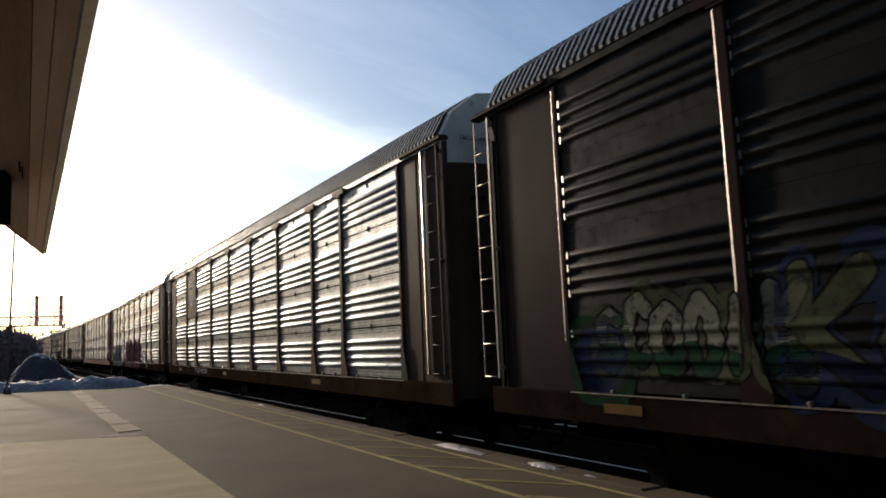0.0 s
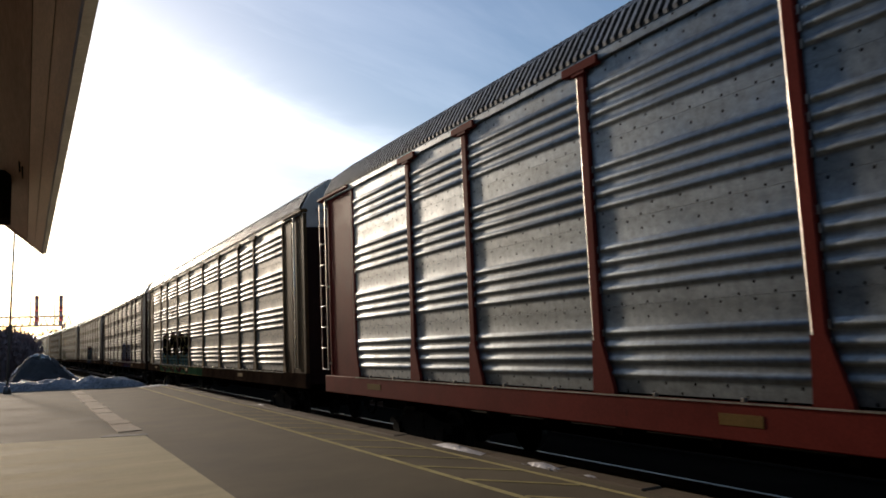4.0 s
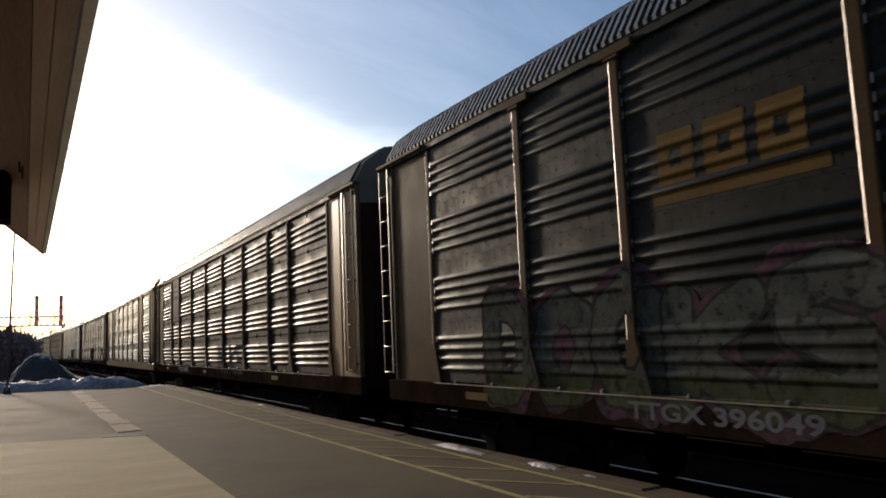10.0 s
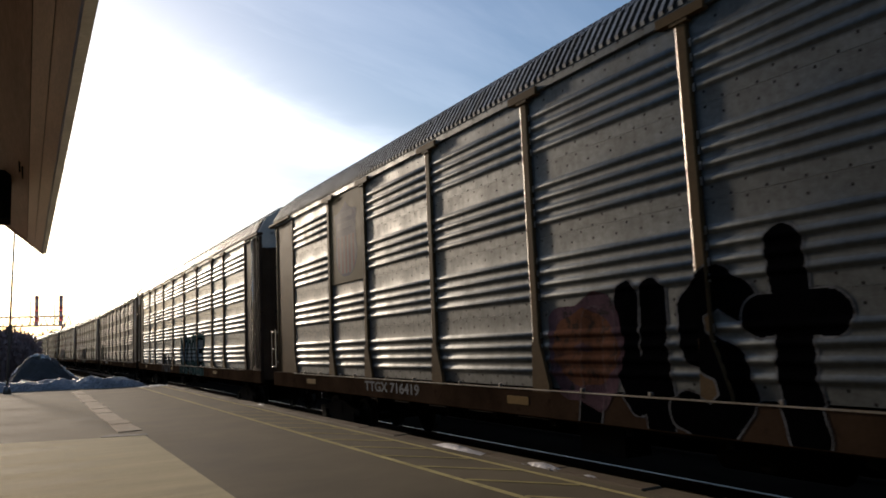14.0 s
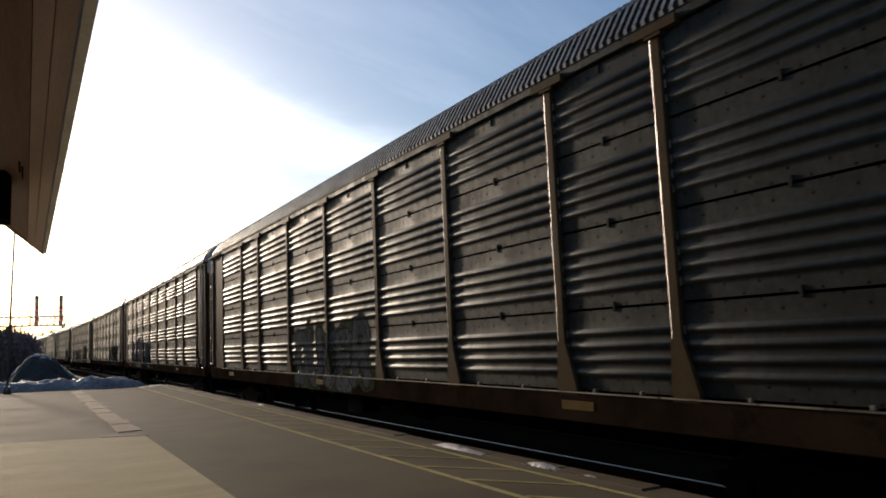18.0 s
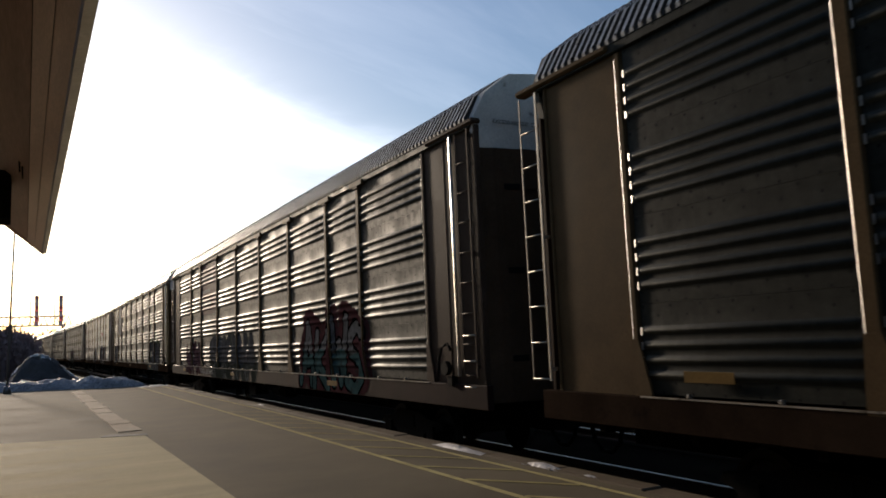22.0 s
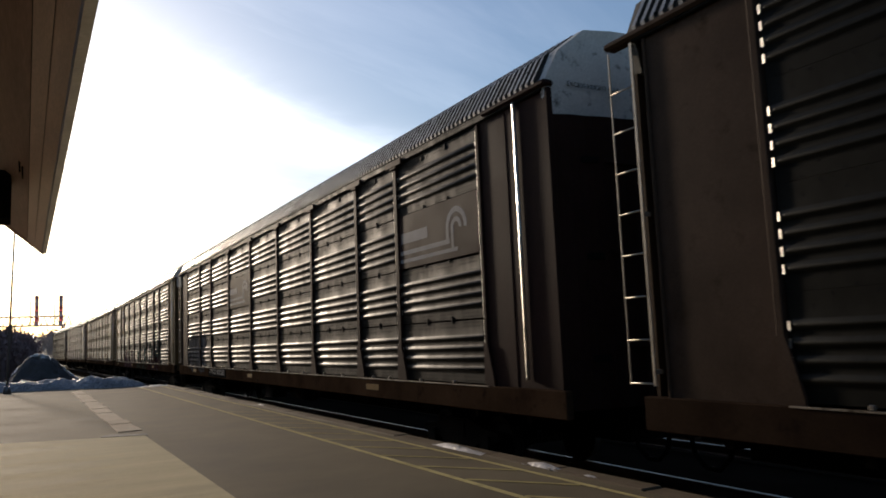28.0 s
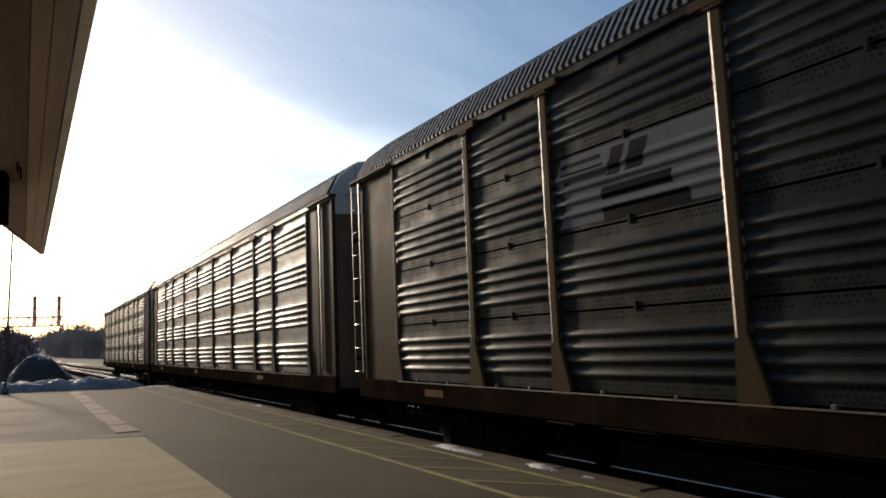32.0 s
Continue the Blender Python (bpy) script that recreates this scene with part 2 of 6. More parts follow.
def ribbon(x0, x1, z, y0, y1, step, material, name, label, category, z1=None, follow=True):
    """A strip of ground along the track's line."""
    bm = bmesh.new()
    last = None
    y = y0
    while True:
        dx, dz = bend(y) if follow else (0, 0)
        row = (bm.verts.new((x0 + dx, y, z + dz)), bm.verts.new((x1 + dx, y, (z if z1 is None else z1) + dz)))
        if last:
            bm.faces.new((last[0], last[1], row[1], row[0]))
        last = row
        if y >= y1:
            break
        y = min(y + step, y1)
    return tagged(new(name, mesh_of(name, bm, material)), label, category, kind="structure")


def ground_sheet():
    bm = bmesh.new()
    xs = [-1500, -500, -150, -60, -25, -12, -5, 0, 3.2, 5.5, 8, 13, 14.5, 18, 25, 45, 90, 200, 600, 1500]
    ys = [-300, -80, -30, 0, 30, 36] + list(range(50, 110, 15)) + list(range(110, 700, 30)) + [800, 1000, 1500, 2500]
    rows = []
    for y in ys:
        row = []
        for x in xs:
            dx, dz = bend(y)
            lift = 0.0
            if x > 14 or x < -14:
                lift = 0.25 * noise.noise((x * 0.05, y * 0.05, 0)) - 0.1
            row.append(bm.verts.new((x + (dx if abs(x) < 100 else 0), y, RAIL - 0.42 + dz + lift)))
        rows.append(row)
    for a, b in zip(rows, rows[1:]):
        for i in range(len(xs) - 1):
            bm.faces.new((a[i], a[i + 1], b[i + 1], b[i]))
    return tagged(new("ground", mesh_of("ground", bm, M_ground)), "brown winter ground with patches of snow", "ground", kind="structure")


ground_sheet()


def rail_line(x):
    """One rail with head, web and foot along the line."""
    prof = [(-0.07, -0.17), (0.07, -0.17), (0.07, -0.155), (0.012, -0.135), (0.012, -0.05), (0.036, -0.035), (0.036, -0.004), (0.03, 0), (-0.03, 0), (-0.036, -0.004), (-0.036, -0.035), (-0.012, -0.05), (-0.012, -0.135), (-0.07, -0.155)]
    bm = bmesh.new()
    last = None
    ys = list(range(-60, 60, 20)) + list(range(60, 900, 10))
    for y in ys:
        dx, dz = bend(y)
        row = [bm.verts.new((x + dx + p, y, RAIL + dz + q)) for p, q in prof]
        if last:
            for i in range(len(prof)):
                j = (i + 1) % len(prof)
                f = bm.faces.new((last[i], last[j], row[j], row[i]))
                f.material_index = 0 if i in (6, 7, 8) else 1
        last = row
    bmesh.ops.recalc_face_normals(bm, faces=bm.faces[:])
    return tagged(new("rail", mesh_of("rail", bm, M_rail, M_rust)), "rusty steel rail with a polished head", "rail", "rails", "structure")


TRACKS = (TRACK_X, TRACK_X + 4.17)
for tx in TRACKS:
    ribbon(tx - 2.1, tx + 2.1, RAIL - 0.24, -60, 900, 10, M_ballast, "ballast_bed", "dark ballast bed under the track", "ballast")
    for side in (-0.75, 0.75):
        rail_line(tx + side)


# ---- platform, slab, markings, snow ----
def slab(name, outline, z0, z1, material, label, category, bevel=0.0):
    bm = prism(outline, "z", z0, z1)
    if bevel:
        bmesh.ops.bevel(bm, geom=bm.edges[:], offset=bevel, segments=2, affect="EDGES")
    return tagged(new(name, mesh_of(name, bm, material)), label, category, kind="structure")


platform = slab("platform", [(-14, -40), (5.28, -40), (5.28, 36.3), (4.4, 36.5), (-1.1, 39.6), (-14, 46.5)], -0.95, 0.0, M_asphalt,
                "worn grey asphalt station platform", "platform")
slab("walkway", [(-7, -40), (1.91, -40), (1.91, 15.15), (-0.42, 16.05), (-7, 18.6)], -0.2, 0.022, M_concrete,
     "pale smooth concrete slab set into the asphalt", "pavement", 0.008)

rng = random.Random(7)
# stone kerb along the platform's edge, in worn lengths
y = -15.9
kerb_root = empty("platform_kerb", label="worn stone kerb along the platform edge", category="kerb", kind="structure")
while y < 36.2:
    ln = rng.uniform(1.35, 1.6)
    y1 = min(y + ln - 0.02, 36.28)
    d = rng.uniform(-0.012, 0.012)
    bm = box(5.29, 5.57 + d, y, y1, -0.9, 0.006 + rng.uniform(-0.012, 0.01), 0.018)
    part("kerb_stone", bm, M_kerb, kerb_root)
    y += ln

# paver strip beside the walk
strip_root = empty("paver_strip", label="single row of pale worn pavers across the asphalt", category="paving", kind="structure")
y = 16.35
while y < 35.2:
    ln = rng.uniform(0.86, 0.96)
    bm = box(1.56 + rng.uniform(-0.03, 0.03), 1.98 + rng.uniform(-0.03, 0.03), y, y + ln - 0.05, -0.05, 0.008 + rng.uniform(0, 0.012), 0.008)
    part("paver", bm, M_brick, strip_root)
    y += ln
# flat dark piece stands in for the soft shadow by the slab corner
slab("patch", [(1.2, 15.62), (1.98, 15.32), (2.0, 15.6), (1.3, 16.0)], -0.02, 0.012, M_shadow_patch, "dark tar patch at the slab corner", "repair patch")


def stripe(name, pts, width, label, material=None):
    """A painted line along a row of points, worn through in places by its material."""
    bm = bmesh.new()
    for (xa, ya), (xb, yb) in zip(pts, pts[1:]):
        v = Vector((xb - xa, yb - ya, 0)).normalized()
        nrm = Vector((-v.y, v.x, 0)) * width / 2
        q = [bm.verts.new(p) for p in (Vector((xa, ya, 0.005)) + nrm, Vector((xa, ya, 0.005)) - nrm, Vector((xb, yb, 0.005)) - nrm, Vector((xb, yb, 0.005)) + nrm)]
        bm.faces.new(q)
    bmesh.ops.recalc_face_normals(bm, faces=bm.faces[:])
    return tagged(new(name, mesh_of(name, bm, material or M_yellow)), label, "road marking", "platform markings", "structure")


stripe("yellow_line", [(4.22, y) for y in range(-6, 37, 2)], 0.085, "worn yellow line along the platform")
stripe("yellow_line", [(5.06, y) for y in range(-6, 37, 2)], 0.07, "faded yellow line near the platform edge")
y = -4.0
while y < 20:
    stripe("hatch_line", [(4.27, y), (5.02, y - 1.08)], 0.07, "faint yellow diagonal hatch line", M_hatch)
    y += 1.15


def heap(name, cx, cy, lx, ly, hz, material, label, category, seed, nx=44, ny=26, z0=0.0, rough=0.22, power=2.6, peak=0.0):
    """A heap with an uneven crown."""
    bm = bmesh.new()
    rows = []
    for j in range(ny + 1):
        row = []
        for i in range(nx + 1):
            u, v = 2 * i / nx - 1, 2 * j / ny - 1
            us = (u - peak) / (1 - peak) if u > peak else (u - peak) / (1 + peak)
            r = min(1.0, math.hypot(us, v)) if lx < 3 * ly else min(1.0, (abs(u) ** 6 + v * v) ** 0.5)
            q = noise.fractal((u * lx * 1.3 + seed, v * ly * 1.3, seed), 0.8, 2.1, 5)
            h = hz * max(0.0, (1 - r ** power)) * (1 + rough * 2.0 * q) + 0.05 * hz * q
            row.append(bm.verts.new((cx + u * lx, cy + v * ly - u * lx * 0.56 * (1 if lx > 2.4 and ly < 1.2 else 0), z0 - 0.04 + h)))
        rows.append(row)
    for a, b in zip(rows, rows[1:]):
        for i in range(nx):
            f = bm.faces.new((a[i], a[i + 1], b[i + 1], b[i]))
            f.smooth = True
    return tagged(new(name, mesh_of(name, bm, material)), label, category)


heap("snow_bank", 0.7, 38.9, 4.0, 0.95, 0.45, M_bank, "low bank of old crusted snow at the platform end", "snow", 3.1, 90, 24)
heap("snow_mound", 0.85, 49.0, 2.6, 3.0, 2.55, M_dirty_snow, "tall mound of dark dirty ploughed snow", "snow", 8.4, 70, 70, -0.9, 0.05, 1.25, -0.17)


def snow_crust(mound, cx, cy, lx, hz, peak, seed):
    """White lumps added along the crest of the mound, standing in for its sunlit rim."""
    r = random.Random(seed)
    bm = bmesh.new()
    for i in range(130):
        u = -0.93 + 1.86 * i / 129
        us = (u - peak) / (1 - peak) if u > peak else (u - peak) / (1 + peak)
        top = hz * max(0.0, 1 - abs(us) ** 1.25)
        rad = r.uniform(0.07, 0.15)
        m = Matrix.Translation((cx + u * lx, cy + r.uniform(-0.15, 0.1), -0.96 + top * r.uniform(0.97, 1.02))) @ Matrix.Diagonal((1.6, 1.0, r.uniform(0.5, 0.9), 1))
        bmesh.ops.create_icosphere(bm, subdivisions=1, radius=rad, matrix=m)
    part("snow_crust", bm, M_rim_snow, mound, "white icy crust along the crest")


snow_crust(bpy.data.objects["snow_mound"], 0.85, 49.0, 2.6, 2.55, -0.17, 5)
for i, (cx, cy, lx, ly) in enumerate(((5.34, 9.5, 0.09, 0.7), (5.36, 7.55, 0.07, 0.36), (5.35, 6.67, 0.04, 0.12), (5.42, 20.2, 0.05, 0.3), (4.8, 35.6, 0.6, 0.5))):
    heap("snow_patch", cx, cy, lx, ly, 0.03, M_snow, "thin patch of leftover snow on the platform edge", "snow", 2.0 + i, 14, 22, 0.046, 0.5)


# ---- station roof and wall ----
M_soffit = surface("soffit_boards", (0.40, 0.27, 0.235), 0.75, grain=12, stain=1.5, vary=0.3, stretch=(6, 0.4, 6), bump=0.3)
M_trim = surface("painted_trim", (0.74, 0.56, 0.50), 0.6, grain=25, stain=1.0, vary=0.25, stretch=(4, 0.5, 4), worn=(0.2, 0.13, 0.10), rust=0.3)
M_gutter = surface("gutter_metal", (0.85, 0.82, 0.82), 0.45, 0.0, grain=40, stain=2, vary=0.25)
M_shingle = surface("shingle", (0.07, 0.065, 0.06), 0.9, grain=20, stain=2)
M_wallbrick = surface("station_wall", (0.20, 0.10, 0.07), 0.85, grain=25, stain=1.4)
M_black = plain("black_metal", (0.012, 0.012, 0.013), 0.5)

SX, SZ, SEND = 0.2, 3.10, 12.9        # eave edge: place, height, end of the roof
SL = math.tan(radians(40))
station = empty("station_building", label="brick station building with deep board-lined eaves", category="building")


station.rotation_euler = (0, 0, 0.0036)


def rake(x, extra=0.0):
    return SZ + (SX - x) * SL + extra


# roof beyond the eave and walls are unseen, sized by the sky they block
x0 = -3.2
part("roof_deck", prism([(SX - 0.02, rake(SX - 0.02, 0.07)), (SX - 0.02, rake(SX - 0.02, 0.19)), (x0, rake(x0, 0.19)), (x0, rake(x0, 0.07))], "y", -34, SEND - 0.05), M_shingle, station, "dark shingled roof slope")
part("roof_deck", prism([(x0 + 0.02, rake(x0, 0.07)), (x0 + 0.02, rake(x0, 0.19)), (-13.4, 3.4), (-13.4, 3.28)], "y", -34, SEND - 0.05), M_shingle, station, "dark shingled roof slope")
bx = SX - 0.20
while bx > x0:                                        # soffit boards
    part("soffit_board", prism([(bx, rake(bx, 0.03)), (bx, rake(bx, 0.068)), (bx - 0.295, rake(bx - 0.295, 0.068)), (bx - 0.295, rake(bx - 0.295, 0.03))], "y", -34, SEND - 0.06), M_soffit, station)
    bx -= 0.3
part("eave_trim", prism([(SX - 0.01, rake(SX - 0.01, 0.0)), (SX - 0.01, rake(SX - 0.01, 0.066)), (SX - 0.10, rake(SX - 0.10, 0.066)), (SX - 0.10, rake(SX - 0.10, 0.01))], "y", -34, SEND), M_trim, station, "brown painted eave board")
part("eave_trim", prism([(SX - 0.105, rake(SX - 0.105, 0.012)), (SX - 0.105, rake(SX - 0.105, 0.066)), (SX - 0.195, rake(SX - 0.195, 0.066)), (SX - 0.195, rake(SX - 0.195, 0.018))], "y", -34, SEND - 0.02), M_trim, station, "brown painted eave board")
part("gutter", prism([(SX, SZ - 0.01), (SX + 0.055, SZ - 0.005), (SX + 0.07, SZ + 0.10), (SX, SZ + 0.10)], "y", -34, SEND + 0.02), M_gutter, station, "thin pale metal drip edge")
part("rake_board", prism([(SX, SZ - 0.015), (SX, SZ + 0.17), (x0, rake(x0, 0.17)), (x0, rake(x0, -0.015))], "y", SEND - 0.045, SEND), M_trim, station, "brown rake board at the gable end")
part("wall", box(-2.35, -2.1, -34, SEND - 0.9, 0.0, rake(-2.1, 0.0)), M_wallbrick, station)
part("wall", prism([(-13, 0.0), (-2.36, 0.0), (-2.36, rake(-2.36)), (x0, rake(x0)), (-13, 3.3)], "y", SEND - 1.15, SEND - 0.9), M_wallbrick, station, "brick gable wall")
part("bracket", box(-1.1, -0.16, 8.85, 9.3, SZ - 0.13, SZ + 0.38, 0.01), M_black, station, "dark box fixed under the eave")
part("vent_slot", box(-0.06, -0.045, 8.0, 8.5, rake(-0.05, 0.012), rake(-0.05, 0.03)), M_black, station)
part("vent_slot", box(-0.085, -0.07, 7.9, 8.3, rake(-0.08, 0.012), rake(-0.08, 0.03)), M_black, station)
back = slab("far_side_wall", [(-13.3, -34), (-13.05, -34), (-13.05, SEND - 1.2), (-13.3, SEND - 1.2)], 0.0, 3.4, M_wallbrick, "plain back wall of the station", "wall")

# ---- lamp pole and signal bridge ----
M_galv = surface("galvanised_pole", (0.22, 0.22, 0.22), 0.55, 0.6, grain=30, stain=2)
lamp = empty("lamp_pole", label="slender grey metal pole on the platform end", category="pole")
lamp.location = (-0.78, 37.4, 0)
part("pole", tube((0, 0, 0), (0.2, 0, 9.0), 0.05, 0.03, 12), M_galv, lamp)
part("base", tube((0, 0, 0), (0, 0, 0.3), 0.16, 0.12, 12), M_galv, lamp)
part("arm", tube((0.2, 0, 8.9), (1.5, 0, 9.3), 0.035, 0.03, 8), M_galv, lamp)
part("lamp_head", box(1.3, 1.9, -0.12, 0.12, 9.24, 9.36, 0.03), M_galv, lamp)

GY = 165.0
gx, gz = bend(GY)
# pale steel colour carries the glare that washes out the distant bridge
M_steel = surface("hazed_bridge_steel", (0.8, 0.72, 0.68), 0.6, 0.3, grain=20, stain=2)
M_red_lamp = plain("red_signal_lens", (1.0, 0.06, 0.02), 0.4, 0, 2.5)
M_signal_red = surface("signal_red", (0.75, 0.16, 0.12), 0.6, grain=10, stain=2)
M_red_face = surface("signal_face", (0.88, 0.66, 0.62), 0.6, grain=10, stain=2)
bridge = empty("signal_bridge", label="steel lattice signal bridge over the tracks", category="signal bridge")
bridge.location = (0, GY, RAIL + gz)
BZ0, BZ1 = 7.55, 9.3
for z in (BZ0, BZ1):
    for yy in (-0.5, 0.5):
        part("chord", box(-6.4, 6.2, yy - 0.1, yy + 0.1, z - 0.13, z + 0.13), M_steel, bridge)
for i in range(13):
    xa = -6.4 + i * 1.05
    for yy in (-0.5, 0.5):
        part("brace", tube((xa, yy, BZ0), (xa + 0.525, yy, BZ1), 0.07, None, 6), M_steel, bridge)
        part("brace", tube((xa + 0.525, yy, BZ1), (xa + 1.05, yy, BZ0), 0.07, None, 6), M_steel, bridge)
for yy in (-0.5, 0.5):
    part("leg", tube((-6.1, yy * 2.2, -0.9), (-6.1, yy, BZ1), 0.14, 0.1, 8), M_steel, bridge)
for sx in (1.22, 5.35):
    part("signal_mast", tube((sx - 1.05, -0.6, BZ0), (sx - 1.05, -0.6, 12.2), 0.11, 0.09, 8), M_steel, bridge)
    part("signal_column", box(sx - 0.34, sx + 0.34, -0.8, -0.6, BZ0 - 0.2, 13.3, 0.02), M_red_face, bridge, "reddish signal column")
    for z in (8.9, 10.9, 12.7):
        part("signal_panel", box(sx - 0.34, sx + 0.34, -0.86, -0.81, z - 0.35, z + 0.35, 0.01), M_signal_red, bridge, "red panel on the signal column")
    for z in (8.3, 10.2, 12.4):
        head = part("signal_head", tube((sx, -0.95, z), (sx, -0.8, z), 0.36, 0.36, 16), M_red_face, bridge, "round signal head with hooded lenses")
        for k in range(3):
            a = radians(90 + 120 * k)
            part("lens", tube((sx + 0.19 * math.cos(a), -1.02, z + 0.19 * math.sin(a)), (sx + 0.19 * math.cos(a), -0.95, z + 0.19 * math.sin(a)), 0.09, 0.09, 10), M_red_lamp if (z < 12 and k == 0) else M_black, head)
        part("bracket_arm", tube((sx - 1.05, -0.65, z), (sx, -0.72, z), 0.05, 0.05, 6), M_steel, bridge)
    part("platform_grate", box(sx - 1.2, sx + 0.6, -1.3, -0.5, BZ0 - 0.05, BZ0), M_steel, bridge)


# ---- woods ----
M_bark = surface("bark", (0.11, 0.09, 0.075), 0.95, grain=20, stain=2, stretch=(4, 4, 1))
M_twig = surface("bare_twigs", (0.15, 0.115, 0.095), 0.95, grain=8, stain=1)
M_pine = surface("pine_needles", (0.07, 0.075, 0.055), 0.9, grain=8, stain=0.5)


def bare_tree(seed, height, spread, twigs=420):
    """Trunk, forking limbs and a haze of thin twigs."""
    r = random.Random(seed)
    tb, cb = bmesh.new(), bmesh.new()
    add_tube(tb, (0, 0, -0.4), (0.05, 0, height * 0.42), height * 0.022, height * 0.014, 7)
    tips = []
    for i in range(9):
        a = r.uniform(0, 6.28)
        z0 = height * r.uniform(0.22, 0.45)
        p1 = Vector((math.cos(a) * spread * r.uniform(0.25, 0.5), math.sin(a) * spread * r.uniform(0.25, 0.5), z0 + height * r.uniform(0.15, 0.3)))
        add_tube(tb, (0.03, 0, z0), p1, height * 0.009, height * 0.005, 5)
        for k in range(4):
            b = a + r.uniform(-1.1, 1.1)
            p2 = p1 + Vector((math.cos(b), math.sin(b), r.uniform(0.5, 1.5))) * spread * r.uniform(0.2, 0.42)
            p2.z = min(p2.z, height)
            add_tube(tb, p1, p2, height * 0.005, height * 0.002, 4)
            tips.append((p1, p2))
    for i in range(twigs):
        p1, p2 = r.choice(tips)
        o = p1.lerp(p2, r.uniform(0.2, 1.05))
        d = Vector((r.gauss(0, 1), r.gauss(0, 1), r.gauss(0.4, 0.8))).normalized() * spread * r.uniform(0.12, 0.3)
        w = Vector((r.gauss(0, 1), r.gauss(0, 1), r.gauss(0, 1))).normalized() * height * 0.0032
        q = [cb.verts.new(v) for v in (o - w, o + w, o + d)]
        cb.faces.new(q)
        e = o + d * 0.5
        d2 = Vector((r.gauss(0, 1), r.gauss(0, 1), r.gauss(0.3, 0.8))).normalized() * spread * 0.12
        cb.faces.new([cb.verts.new(v) for v in (e - w * 0.7, e + w * 0.7, e + d2)])
    return mesh_of("trunk", tb, M_bark), mesh_of("crown", cb, M_twig)


def pine(seed, height):
    r = random.Random(seed)
    tb, cb = bmesh.new(), bmesh.new()
    add_tube(tb, (0, 0, -0.4), (0, 0, height * 0.95), height * 0.018, height * 0.004, 6)
    n = 260
    for i in range(n):
        z = height * (0.22 + 0.76 * (i / n))
        rad = height * 0.2 * (1 - i / n) ** 0.8 * r.uniform(0.5, 1.1) + 0.15
        a = r.uniform(0, 6.28)
        o = Vector((math.cos(a) * rad * 0.15, math.sin(a) * rad * 0.15, z))
        d = Vector((math.cos(a) * rad, math.sin(a) * rad, -rad * 0.25))
        side = Vector((-math.sin(a), math.cos(a), 0)) * rad * 0.32
        up = Vector((0, 0, rad * 0.22))
        cb.faces.new([cb.verts.new(v) for v in (o + up, o + d * 0.6 + side, o + d, o + d * 0.6 - side)])
        cb.faces.new([cb.verts.new(v) for v in (o - up, o + d * 0.5 + side * 0.4 + up, o + d * 1.02, o + d * 0.5 - up)])
    return mesh_of("trunk", tb, M_bark), mesh_of("crown", cb, M_pine)


TREE_KINDS = [bare_tree(11, 9, 4.2, 1500), bare_tree(12, 11, 5, 1500), bare_tree(13, 8, 4.4, 1500), bare_tree(15, 12, 5, 1500)]
PINE_KINDS = [pine(21, 12), pine(22, 10)]


def plant(kind, x, y, scale, turn, group):
    dx, dz = bend(y)
    name = "pine_tree" if kind in PINE_KINDS else "bare_tree"
    root = empty(name, label="dark evergreen at the wood's edge" if name == "pine_tree" else "leafless winter tree with fine brown twigs", category="tree", group=group)
    root.matrix_basis = Matrix.LocRotScale((x + dx, y, RAIL - 0.5 + dz), Euler((0, 0, turn)), (scale,) * 3)
    part("trunk", kind[0], None, root)
    part("crown", kind[1], None, root)


tr = random.Random(5)
for i in range(30):                                   # thicket left of the line
    y = tr.uniform(70, 150)
    plant(tr.choice(TREE_KINDS), -y * 0.022 + tr.uniform(-9, -0.2), y, tr.uniform(0.42, 0.58), tr.uniform(0, 6.28), "trees left of the line")
for i in range(70):                                   # woods on both sides beyond
    y = tr.uniform(260, 620)
    side = tr.random()
    x = tr.uniform(20, 110) if side < 0.72 else tr.uniform(-60, -9)
    plant(tr.choice(TREE_KINDS + PINE_KINDS[:1]), x, y, tr.uniform(0.9, 1.25), tr.uniform(0, 6.28), "woods beyond the station")

# distant twigs are painted paler, with the haze put into their colour
M_hazed_twig = surface("hazed_far_twigs", (0.42, 0.35, 0.31), 0.95, grain=2, stain=0.15, gloss=0.05)
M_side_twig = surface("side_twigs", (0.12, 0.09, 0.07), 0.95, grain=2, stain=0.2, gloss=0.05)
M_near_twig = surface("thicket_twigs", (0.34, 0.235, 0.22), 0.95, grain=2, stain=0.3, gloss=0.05)


